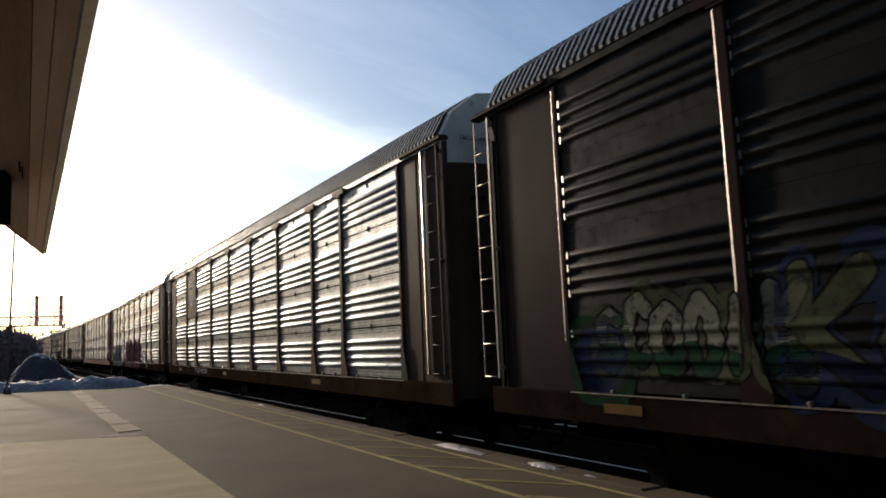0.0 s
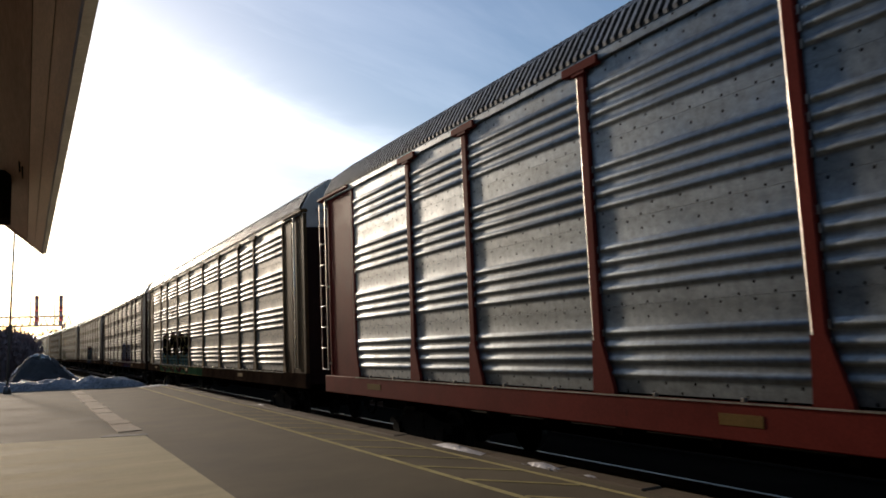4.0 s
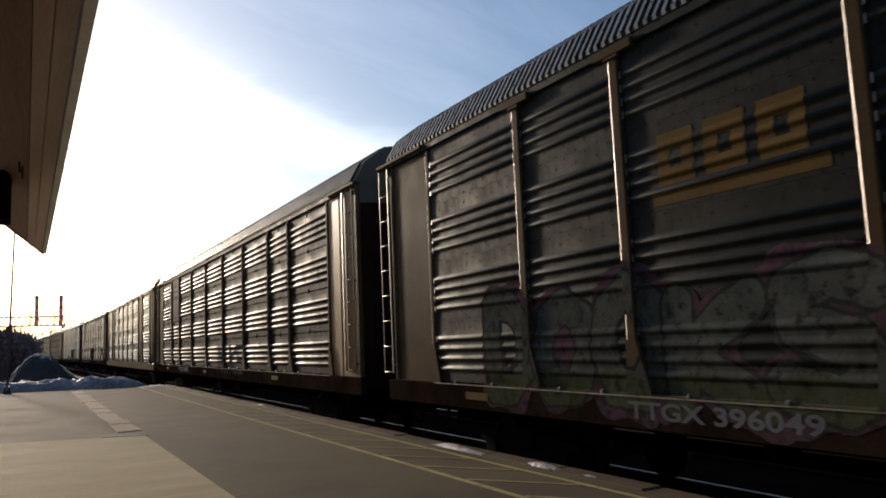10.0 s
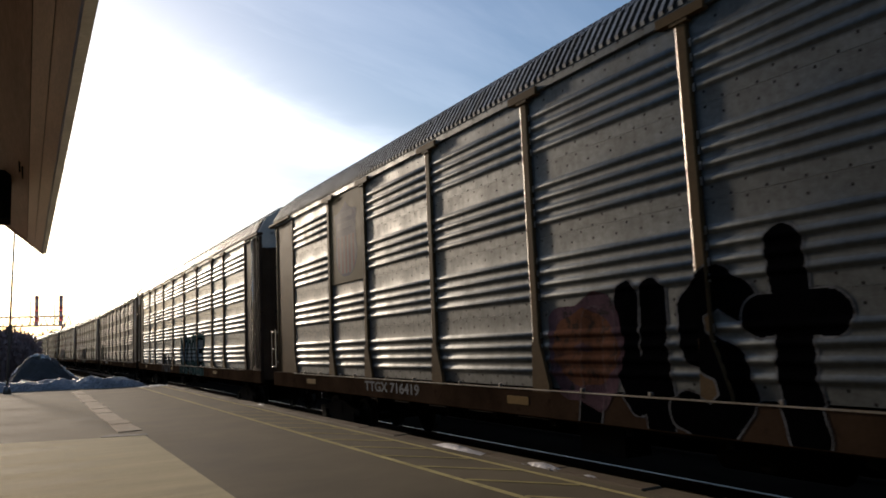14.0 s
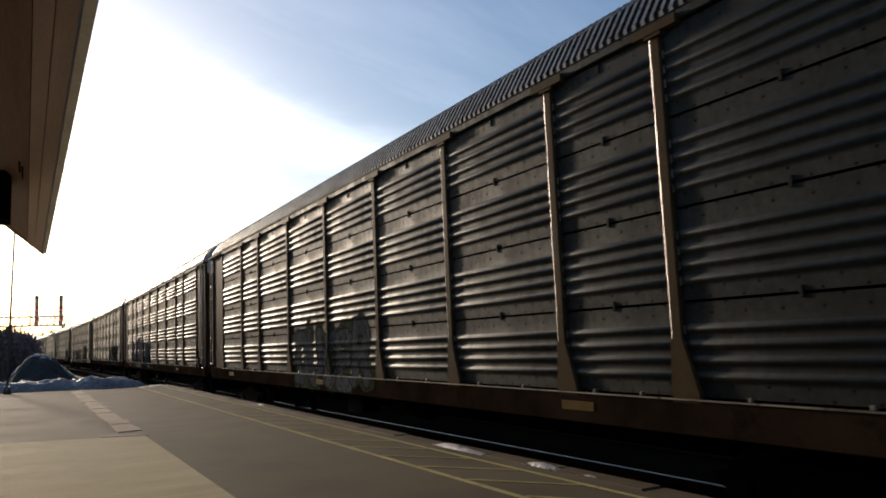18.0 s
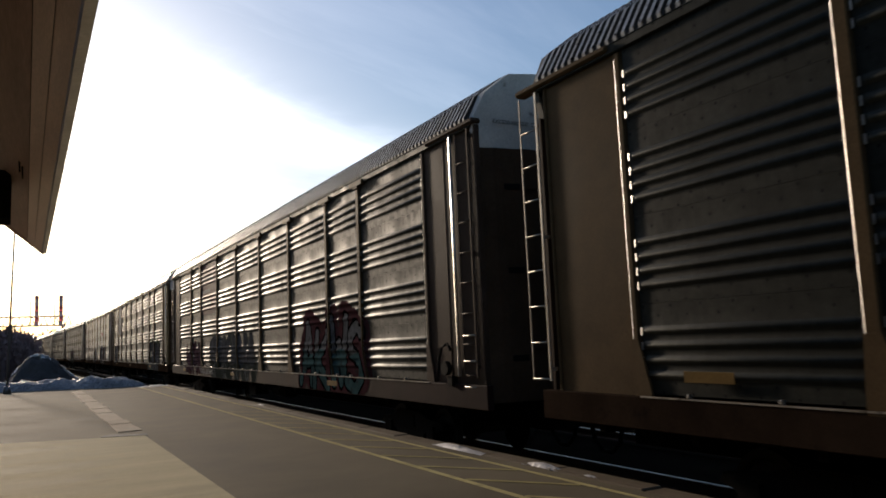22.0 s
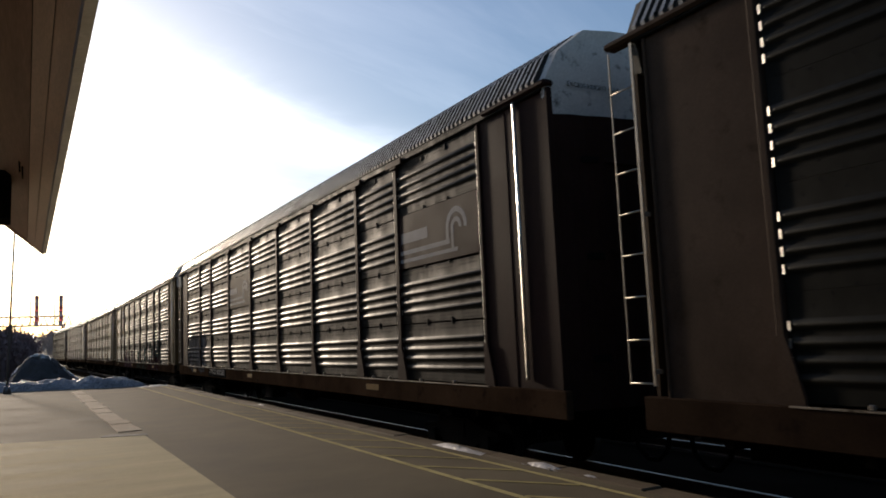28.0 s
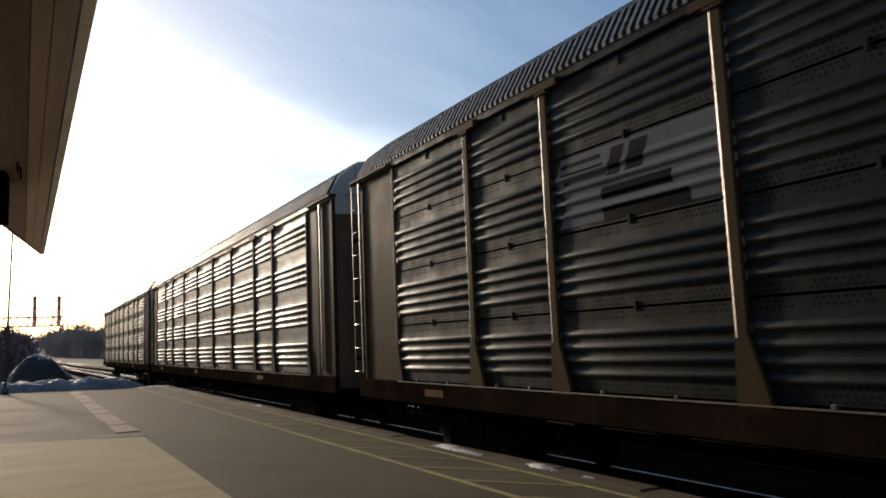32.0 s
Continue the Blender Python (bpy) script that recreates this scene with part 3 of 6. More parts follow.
def brush(name, crowns, per, size, material, label, seed):
    """A wood as a mass of small twig clumps, thicker in the crowns, with stems below. crowns: x, y, foot, height, radius."""
    r = np.random.default_rng(seed)
    tri = []
    for x, y, z, h, rad in crowns:
        d = r.normal(size=(per, 3))
        d /= np.linalg.norm(d, axis=1)[:, None]
        q = d * (r.random((per, 1)) ** 0.45) * np.array((rad, rad, h * 0.45)) * r.uniform(0.75, 1.15, (per, 1))
        q += np.array((x, y, z + h * 0.54))
        q[:, 2] = np.maximum(q[:, 2], z)
        a = r.normal(size=(per, 3)) * size * np.array((0.5, 0.5, 0.9))
        b = r.normal(size=(per, 3)) * size * np.array((0.5, 0.5, 0.9))
        tri.append(np.stack((q, q + a, q + b), axis=1).reshape(-1, 3))
        st = r.uniform(-rad * 0.8, rad * 0.8, (10, 2))
        foot = np.column_stack((st + (x, y), np.full(10, z - 0.3)))
        w = size * 0.16
        tri.append(np.stack((foot - (w, 0, 0), foot + (w, 0, 0), foot + (0, 0, h * 0.7)), axis=1).reshape(-1, 3))
    verts = np.concatenate(tri)
    me = bpy.data.meshes.new(name)
    me.from_pydata(verts.tolist(), [], np.arange(len(verts)).reshape(-1, 3).tolist())
    me.materials.append(material)
    return tagged(new(name, me), label, "woods", kind="stuff")


def belt(n, y0, y1, x_of, h0, h1, rad, seed):
    r = random.Random(seed)
    rows = []
    for i in range(n):
        y = r.uniform(y0, y1)
        dx, dz = bend(y)
        h = r.uniform(h0, h1)
        rows.append((x_of(r, y) + dx, y, RAIL - 0.5 + dz, h, r.uniform(0.7, 1.2) * rad))
    return rows


brush("thicket", belt(46, 78, 140, lambda r, y: -0.02 * y + 1.7 + r.uniform(-8, 0), 4.8, 6.2, 1.9, 3), 2200, 0.30, M_near_twig, "dense brown leafless thicket beside the line", 1)
# this belt is out of view, added to darken what the train's side reflects
brush("bare_trees", belt(170, 17, 150, lambda r, y: -0.12 * y - 9.5 - r.uniform(0, 13), 9, 15, 3.2, 9), 800, 0.6, M_side_twig, "brown leafless trees behind the station", 4)
brush("winter_woods", belt(150, 300, 620, lambda r, y: 19 + r.uniform(0, 1) ** 1.5 * 95, 9, 15, 5.0, 4) + belt(40, 260, 620, lambda r, y: -12 - r.uniform(0, 1) ** 1.5 * 60, 8, 13, 5.0, 5), 380, 0.75, M_hazed_twig, "hazy brown leafless woods beyond the station", 2)
brush("far_woods", belt(130, 640, 900, lambda r, y: r.choice((-1, 1)) * r.uniform(14, 260), 10, 17, 9.0, 6), 240, 1.6, M_hazed_twig, "distant brown winter woods", 3)

# a lamp far down the line
far_lamp = empty("track_lamp", label="distant white lamp on a mast by the line", category="lamp")
far_lamp.location = (2.4, 560, RAIL + bend(560)[1])
part("mast", tube((0, 0, -0.5), (0, 0, 8.6), 0.12, 0.1, 8), M_galv, far_lamp)
part("lamp", tube((0, -0.35, 8.9), (0, -0.05, 8.9), 0.75, 0.75, 16), plain("lamp_white", (1.0, 0.97, 0.9), 0.4, 0, 5.0), far_lamp, "glowing white lens")


# ---- railway cars ----
HW = 1.5                                   # half width at the flat of the side sheets
Z_SILL0, Z_SILL1 = 1.03, 1.385
Z_P0, Z_P1 = 1.41, 5.24                    # side sheets, foot and head
ROW = (Z_P1 - Z_P0) / 4
HALF = 13.88
WIDTHS = [2.67, 2.0, 2.827, 2.827, 2.827, 2.827, 2.827, 1.913, 2.87]   # bays from the rear end to the front
EDGES = [11.85]
for w_ in WIDTHS:
    EDGES.append(EDGES[-1] - w_)
POST_OUT, SILL_OUT = 0.048, 0.06
RIB, RIB_PITCH, RIB_FOOT = 0.027, 0.156, 0.146


RIB_SHAPE = ((0.0, 0.0), (0.08, 0.16), (0.17, 0.58), (0.26, 0.92), (0.34, 1.0), (0.42, 0.93), (0.53, 0.6), (0.65, 0.17), (0.74, 0.0), (1.0, 0.0))


def rib_height(z):
    """Outward bulge of a side sheet at the height z over its foot: four pressed ribs between flat strips."""
    s = (z - RIB_FOOT) / RIB_PITCH
    if s < 0 or s >= 4:
        return 0.0
    f = s - math.floor(s)
    for (fa, ha), (fb, hb) in zip(RIB_SHAPE, RIB_SHAPE[1:]):
        if f <= fb:
            return RIB * (ha + (hb - ha) * (f - fa) / (fb - fa))
    return 0.0


def face_out(z):
    """How far the near side stands out from the flat at a height over the rails."""
    if z < Z_P0 - 0.01:
        return SILL_OUT
    return rib_height((z - Z_P0) % ROW)


MESH = {}


def add_facet(bm, xa, ya, xb, yb, z0, z1):
    """A narrow bevel added for a glint: it turns a few degrees towards the rear of the car, with a back to it."""
    q = [bm.verts.new(p) for p in ((xa, ya, z0), (xb, yb, z0), (xb, yb, z1), (xa, ya, z1), (xb + 0.004, ya, z0), (xb + 0.004, ya, z1))]
    for f in ((0, 1, 2, 3), (0, 3, 5, 4), (1, 4, 5, 2), (0, 4, 1), (3, 2, 5)):
        bm.faces.new([q[i] for i in f])


def sheet_mesh(width, material, gap):
    key = ("sheet", width, material.name, gap)
    if key not in MESH:
        bm = bmesh.new()
        w, hgt = width - 0.15, ROW - gap
        zs = [0.0, RIB_FOOT - 0.03]
        for i in range(4):
            b = RIB_FOOT + i * RIB_PITCH
            zs += [b + RIB_PITCH * k for k, _ in RIB_SHAPE[:-1]]
        zs += [hgt - 0.06, hgt]
        cols = ((-w / 2, 0), (-w / 2 + 0.02, 0), (-w / 2 + 0.075, 1), (w / 2 - 0.085, 1), (w / 2 - 0.055, 0.85), (w / 2 - 0.02, 0), (w / 2, 0))
        grid = [[bm.verts.new((-rib_height(z) * a, y, z)) for z in zs] for y, a in cols]
        for a, b in zip(grid, grid[1:]):
            for i in range(len(zs) - 1):
                f = bm.faces.new((a[i], a[i + 1], b[i + 1], b[i]))
                f.smooth = True
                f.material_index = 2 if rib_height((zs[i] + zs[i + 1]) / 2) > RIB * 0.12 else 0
        # bright facet at the end of each rib, beside the post, added for the glints there
        for i in range(4):
            b = RIB_FOOT + i * RIB_PITCH
            n0 = len(bm.faces)
            add_facet(bm, -RIB - 0.001, w / 2 - 0.026, -RIB + 0.008, w / 2 + 0.002, b + 0.008, b + 0.092)
            bm.faces.ensure_lookup_table()
            for f in bm.faces[n0:]:
                f.material_index = 1
        # turned-in edges give the sheet its thickness
        for z in (0.0, hgt):
            add_box(bm, 0.002, 0.03, -w / 2, w / 2, min(z, hgt - 0.012), min(z, hgt - 0.012) + 0.012)
        MESH[key] = mesh_of("sheet", bm, material, M_glint, RIBS[material.name])
    return MESH[key]


def shared(key, build, material, *extra):
    key = (key, material.name)
    if key not in MESH:
        MESH[key] = mesh_of(key[0] if isinstance(key[0], str) else str(key[0][0]), build(), material, *extra)
    return MESH[key]


FOOT_REAR, FOOT_FRONT, FOOT_TOP = 0.11, 0.26, 0.58     # flare of a post's foot towards either end of the car, and its height


def foot_half(z):
    """Reach of a post at the height z: towards the rear and towards the front of the car."""
    k = min(1.0, max(0.0, (Z_P0 + FOOT_TOP - z) / (FOOT_TOP - 0.05)))
    return 0.068 + (FOOT_REAR - 0.068) * k, 0.068 + (FOOT_FRONT - 0.068) * k


def post_build(kind):
    """Upright between two bays: bevelled shaft, flared foot, and a short cross plate under the roof rail."""
    def build():
        bm = bmesh.new()
        hw = {"slim": 0.052, "end": 0.04}.get(kind, 0.068)
        o = POST_OUT - (0.02 if kind == "end" else 0.0)
        prof = [(0.04, -hw), (-o + 0.012, -hw), (-o, -hw + 0.012), (-o, hw - 0.012), (-o + 0.012, hw), (0.04, hw)]
        lo = [bm.verts.new((x, y, Z_P0 - 0.03)) for x, y in prof]
        hi = [bm.verts.new((x, y, Z_P1 - 0.02)) for x, y in prof]
        for i in range(len(prof)):
            j = (i + 1) % len(prof)
            bm.faces.new((lo[i], lo[j], hi[j], hi[i]))
        bm.faces.new(hi)
        bm.faces.new(lo[::-1])
        fr, ff = (FOOT_REAR, FOOT_FRONT) if kind != "end" else (0.06, 0.2)
        foot = [(-ff, Z_P0 - 0.06), (fr, Z_P0 - 0.06), (fr * 0.95, Z_P0 + 0.05), (hw + 0.006, Z_P0 + FOOT_TOP), (-hw - 0.006, Z_P0 + FOOT_TOP), (-ff * 0.95, Z_P0 + 0.05)]
        a = [bm.verts.new((-o - 0.014, y, z)) for y, z in foot]
        b = [bm.verts.new((-0.01, y * 1.03, z)) for y, z in foot]
        bm.faces.new(a)
        for i in range(6):
            j = (i + 1) % 6
            bm.faces.new((a[i], b[i], b[j], a[j]))
        if kind == "std":
            add_box(bm, -o - 0.035, 0.0, -0.34, 0.30, Z_P1 - 0.035, Z_P1 + 0.065)
            add_box(bm, -o - 0.028, 0.0, -0.12, 0.12, Z_P1 - 0.075, Z_P1 - 0.034)
        elif kind == "slim":
            add_box(bm, -o - 0.012, -o + 0.002, -hw, -hw + 0.022, Z_P0 + 0.7, Z_P1 - 0.05)
            add_box(bm, -o - 0.012, -o + 0.002, hw - 0.022, hw, Z_P0 + 0.7, Z_P1 - 0.05)
        bmesh.ops.recalc_face_normals(bm, faces=bm.faces[:])
        n0 = len(bm.faces)      # bright edge facet, added for the sun's glint
        add_facet(bm, -o - 0.001, hw - 0.008, -o + 0.0035, hw + 0.003, Z_P0 + FOOT_TOP, Z_P1 - 0.08)
        bm.faces.ensure_lookup_table()
        for f in bm.faces[n0:]:
            f.material_index = 1
        return bm
    return build


ROOF_LINE = [(-1.555, 5.35), (-1.535, 5.38), (-1.33, 5.74), (-0.86, 6.09), (-0.35, 6.15), (0, 6.16), (0.35, 6.15), (0.86, 6.09), (1.33, 5.74), (1.535, 5.38), (1.555, 5.35)]
ROOF_END, DOOR_END = 13.4, 13.5


def roof_build():
    bm = bmesh.new()
    pitch = 0.137
    n = int(2 * ROOF_END / pitch)
    y0 = -n * pitch / 2
    rows = []
    for i in range(n):
        for dy, h in ((0.0, 0), (0.055, 0), (0.066, 1), (0.122, 1), (0.133, 0)):
            row = []
            for k, (x, z) in enumerate(ROOF_LINE):
                a, b = ROOF_LINE[max(0, k - 1)], ROOF_LINE[min(len(ROOF_LINE) - 1, k + 1)]
                nx, nz = -(b[1] - a[1]), (b[0] - a[0])
                ln = math.hypot(nx, nz)
                hh = 0.036 * h * (1 if 0 < k < len(ROOF_LINE) - 1 else 0)
                row.append(bm.verts.new((x + nx / ln * hh, y0 + i * pitch + dy, z + nz / ln * hh)))
            rows.append(row)
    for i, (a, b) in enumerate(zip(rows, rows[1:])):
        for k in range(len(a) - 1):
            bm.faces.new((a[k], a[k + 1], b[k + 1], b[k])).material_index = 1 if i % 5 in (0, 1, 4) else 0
    return bm


def end_cap_build(y, sign):
    """The closed end of the roof: its outline above the end doors, and a smooth hood behind it."""
    def build():
        bm = bmesh.new()
        low = [(1.46, 4.9), (-1.46, 4.9)]
        ring = ROOF_LINE + low
        outer = [bm.verts.new((x * 0.985, y + sign * (0.05 if 2 <= k <= len(ROOF_LINE) - 3 else 0.02), z + (0.03 if z > 5.4 else 0))) for k, (x, z) in enumerate(ring)]
        inner = [bm.verts.new((x * 0.99, y - sign * 0.1, z + (0.04 if z > 5.4 else 0))) for x, z in ring]
        f = bm.faces.new(outer)
        for i in range(len(ring)):
            j = (i + 1) % len(ring)
            bm.faces.new((outer[i], outer[j], inner[j], inner[i]))
        bmesh.ops.recalc_face_normals(bm, faces=bm.faces[:])
        return bm
    return build


def end_door_build(y, sign, side):
    """One leaf of the folding end door: bowed outwards, with pressed vertical ribs."""
    def build():
        bm = bmesh.new()
        cols = []
        n = 12
        for i in range(n + 1):
            u = i / n
            x = side * (0.03 + 1.43 * u)
            bow = 0.20 * math.cos(u * 1.35) - 0.03
            bow += 0.018 if i % 4 in (1, 2) else 0.0
            cols.append([bm.verts.new((x, y + sign * (bow - d), z)) for d in (0.0, 0.05) for z in (1.12, 4.91)])
        for a, b in zip(cols, cols[1:]):
            bm.faces.new((a[0], a[1], b[1], b[0]))
            bm.faces.new((a[2], b[2], b[3], a[3]))
            bm.faces.new((a[1], a[3], b[3], b[1]))
            bm.faces.new((a[0], b[0], b[2], a[2]))
        for c in (cols[0], cols[-1]):
            bm.faces.new((c[0], c[2], c[3], c[1]))
        bmesh.ops.recalc_face_normals(bm, faces=bm.faces[:])
        return bm
    return build


def wheel_build():
    bm = bmesh.new()
    prof = [(0.0, 0.09), (0.07, 0.10), (0.08, 0.08), (0.30, 0.02), (0.34, 0.055), (0.42, 0.05), (0.425, -0.05), (0.455, -0.06), (0.455, -0.085), (0.33, -0.085), (0.28, -0.02), (0.0, -0.03)]
    n = 24
    rings = []
    for r, x in prof:
        rings.append([bm.verts.new((-x, r * math.cos(2 * math.pi * i / n), r * math.sin(2 * math.pi * i / n))) for i in range(n)])
    for a, b in zip(rings, rings[1:]):
        for i in range(n):
            j = (i + 1) % n
            if a is rings[0] or b is rings[-1]:
                pass
            bm.faces.new((a[i], a[j], b[j], b[i]))
    bmesh.ops.remove_doubles(bm, verts=bm.verts[:], dist=0.0005)
    bmesh.ops.recalc_face_normals(bm, faces=bm.faces[:])
    return bm


def truck_build():
    bm = bmesh.new()
    out = [(-1.25, 0.52), (-1.2, 0.62), (-0.75, 0.66), (-0.35, 0.78), (0.35, 0.78), (0.75, 0.66), (1.2, 0.62), (1.25, 0.52), (1.05, 0.46), (0.62, 0.42), (0.42, 0.26), (-0.42, 0.26), (-0.62, 0.42), (-1.05, 0.46)]
    for x0, x1 in ((-1.08, -0.94), (0.94, 1.08)):
        b2 = prism(out, "x", x0, x1)
        me = bpy.data.meshes.new("t")
        b2.to_mesh(me)
        b2.free()
        bm.from_mesh(me)
        bpy.data.meshes.remove(me)
        for yy in (-0.87, 0.87):
            add_box(bm, x0 - 0.05, x1 + 0.05, yy - 0.13, yy + 0.13, 0.30, 0.56)
        for k in (-0.2, 0.0, 0.2):
            add_tube(bm, ((x0 + x1) / 2, k, 0.30), ((x0 + x1) / 2, k, 0.56), 0.075, None, 8)
    add_box(bm, -1.1, 1.1, -0.22, 0.22, 0.50, 0.72)
    for yy in (-0.87, 0.87):
        add_tube(bm, (-0.95, yy, 0.42), (0.95, yy, 0.42), 0.075, None, 10)
    return bm


def underframe_build():
    bm = bmesh.new()
    add_box(bm, -0.32, 0.32, -13.3, 13.3, 0.62, 1.05)
    add_box(bm, -1.45, 1.45, -13.3, 13.3, 1.06, 1.2)
    for i in range(19):
        yy = -12.6 + i * 1.4
        add_box(bm, -1.44, 1.44, yy - 0.05, yy + 0.05, 0.92, 1.06)
    add_tube(bm, (-0.9, -2.2, 0.82), (-0.9, -0.9, 0.82), 0.2, None, 12)
    add_box(bm, -1.25, -0.85, 0.3, 1.1, 0.62, 1.0)
    add_tube(bm, (-1.05, -9, 0.93), (-1.05, 9, 0.93), 0.03, None, 6)
    return bm


def coupler_build(sign):
    def build():
        bm = bmesh.new()
        y0, y1 = sorted((sign * 13.2, sign * 13.98))
        add_box(bm, -0.09, 0.09, y0, y1, 0.78, 0.98)
        y0, y1 = sorted((sign * 13.86, sign * 14.14))
        add_box(bm, -0.17, 0.15, y0, y1, 0.73, 1.03)
        for k in range(5):
            a, b = radians(36 * k), radians(36 * (k + 1))
            add_tube(bm, (-0.4, sign * (13.45 + 0.32 * (1 - math.cos(a))), 0.85 - 0.4 * math.sin(a)), (-0.4, sign * (13.45 + 0.32 * (1 - math.cos(b))), 0.85 - 0.4 * math.sin(b)), 0.03, None, 6)
        return bm
    return build


def ladder_stiles_build(top=5.24):
    bm = bmesh.new()
    add_box(bm, -0.05, -0.03, -0.20, -0.165, 1.5, top)
    add_box(bm, -0.05, -0.035, 0.175, 0.19, 1.5, top)
    for z in [q for q in (1.62, 3.3, 5.1) if q < top] + [top - 0.1]:
        add_box(bm, -0.04, 0.06, -0.20, -0.18, z, z + 0.05)
    return bm


def rung_build():
    bm = bmesh.new()
    add_tube(bm, (-0.042, -0.17, 0), (-0.042, 0.185, 0), 0.011, None, 8)
    return bm


def corner_rod_build(y):
    """A rod down the end plate with a flat added on its outer side to catch the sun."""
    bm = bmesh.new()
    add_tube(bm, (-HW - 0.03, y, 1.5), (-HW - 0.03, y, Z_P1 + 0.02), 0.026, None, 14)
    add_facet(bm, -HW - 0.0585, y - 0.014, -HW - 0.053, y + 0.016, 1.52, Z_P1)
    return bm


def far_side_build():
    bm = bmesh.new()
    zs, z = [], 0.0
    for r in range(4):
        for i in range(4):
            zs += [(Z_P0 + r * ROW + RIB_FOOT + i * RIB_PITCH + RIB_PITCH * k, a) for k, a in ((0, 0), (0.22, 1), (0.5, 1), (0.72, 0))]
    zs = [(Z_P0 - 0.02, 0)] + zs + [(Z_P1 + 0.02, 0)]
    lo = [bm.verts.new((HW + RIB * a, -12.0, z)) for z, a in zs]
    hi = [bm.verts.new((HW + RIB * a, 12.0, z)) for z, a in zs]
    for i in range(len(zs) - 1):
        bm.faces.new((lo[i], hi[i], hi[i + 1], lo[i + 1]))
    add_box(bm, HW - 0.06, HW - 0.01, -13.4, 13.4, Z_P0 - 0.1, Z_P1 + 0.1)
    add_box(bm, HW - 0.02, HW + 0.06, -13.5, 13.5, Z_SILL0, Z_SILL1)
    add_box(bm, HW - 0.02, HW + 0.06, -13.5, 13.5, Z_P1, 5.42)
    for y in EDGES:
        add_box(bm, HW, HW + POST_OUT, y - 0.065, y + 0.065, Z_P0 - 0.02, Z_P1)
    return bm


# ---- paint on the sides ----
def coat(zs_ys, name, layers, y_hi, y_lo, z_lo, z_hi, parent, mask, label, flat=None, step=0.0125, lift=0.0):
    """Paint as a thin skin that follows the side's ribs. mask(u, v) gives a layer number for metres to the right of y_hi and heights."""
    ny = max(8, int((y_hi - y_lo) / 0.008))
    us = (np.arange(ny) + 0.5) * (y_hi - y_lo) / ny
    verts, faces, mats = [], [], []

    def quad(ya, yb, za, zb, xa, xb, layer):
        k = len(verts)
        verts.extend(((xa, ya, za), (xa, yb, za), (xb, yb, zb), (xb, ya, zb)))
        faces.append((k, k + 1, k + 2, k + 3))
        mats.append(layer - 1)
    nz = max(2, int(round((z_hi - z_lo) / step)))
    for r in range(nz):
        za, zb = z_lo + r * (z_hi - z_lo) / nz, z_lo + (r + 1) * (z_hi - z_lo) / nz
        m = mask(us, np.full(ny, (za + zb) / 2))
        cut = np.flatnonzero(np.diff(m)) + 1
        starts = np.concatenate(([0], cut))
        ends = np.concatenate((cut, [ny]))
        if flat is None:
            xa, xb = -HW - face_out(za) - 0.0025 - lift, -HW - face_out(zb) - 0.0025 - lift
        else:
            xa = xb = -HW - flat
        for s, e in zip(starts, ends):
            layer = int(m[s])
            if not layer:
                continue
            ya, yb = y_hi - s * (y_hi - y_lo) / ny, y_hi - e * (y_hi - y_lo) / ny
            if flat is not None:
                quad(ya, yb, za, zb, xa, xb, layer)
                continue
            if zb > Z_P0 - 0.05:
                for k, py in enumerate(EDGES):
                    fr, ff = foot_half(zb)
                    out = POST_OUT + (0.0155 if 0 < k < len(EDGES) - 1 else -0.002)
                    a, b = min(ya, py + fr), max(yb, py - ff)
                    if a > b:
                        quad(a, b, za, zb, -HW - out - lift, -HW - out - lift, layer)
            quad(ya, yb, za, zb, xa, xb, layer)
    me = bpy.data.meshes.new(name)
    me.from_pydata(verts, [], faces)
    for m_ in layers:
        me.materials.append(m_)
    me.polygons.foreach_set("material_index", mats)
    ob = new(name, me)
    ob.parent = parent
    return tagged(ob, label)


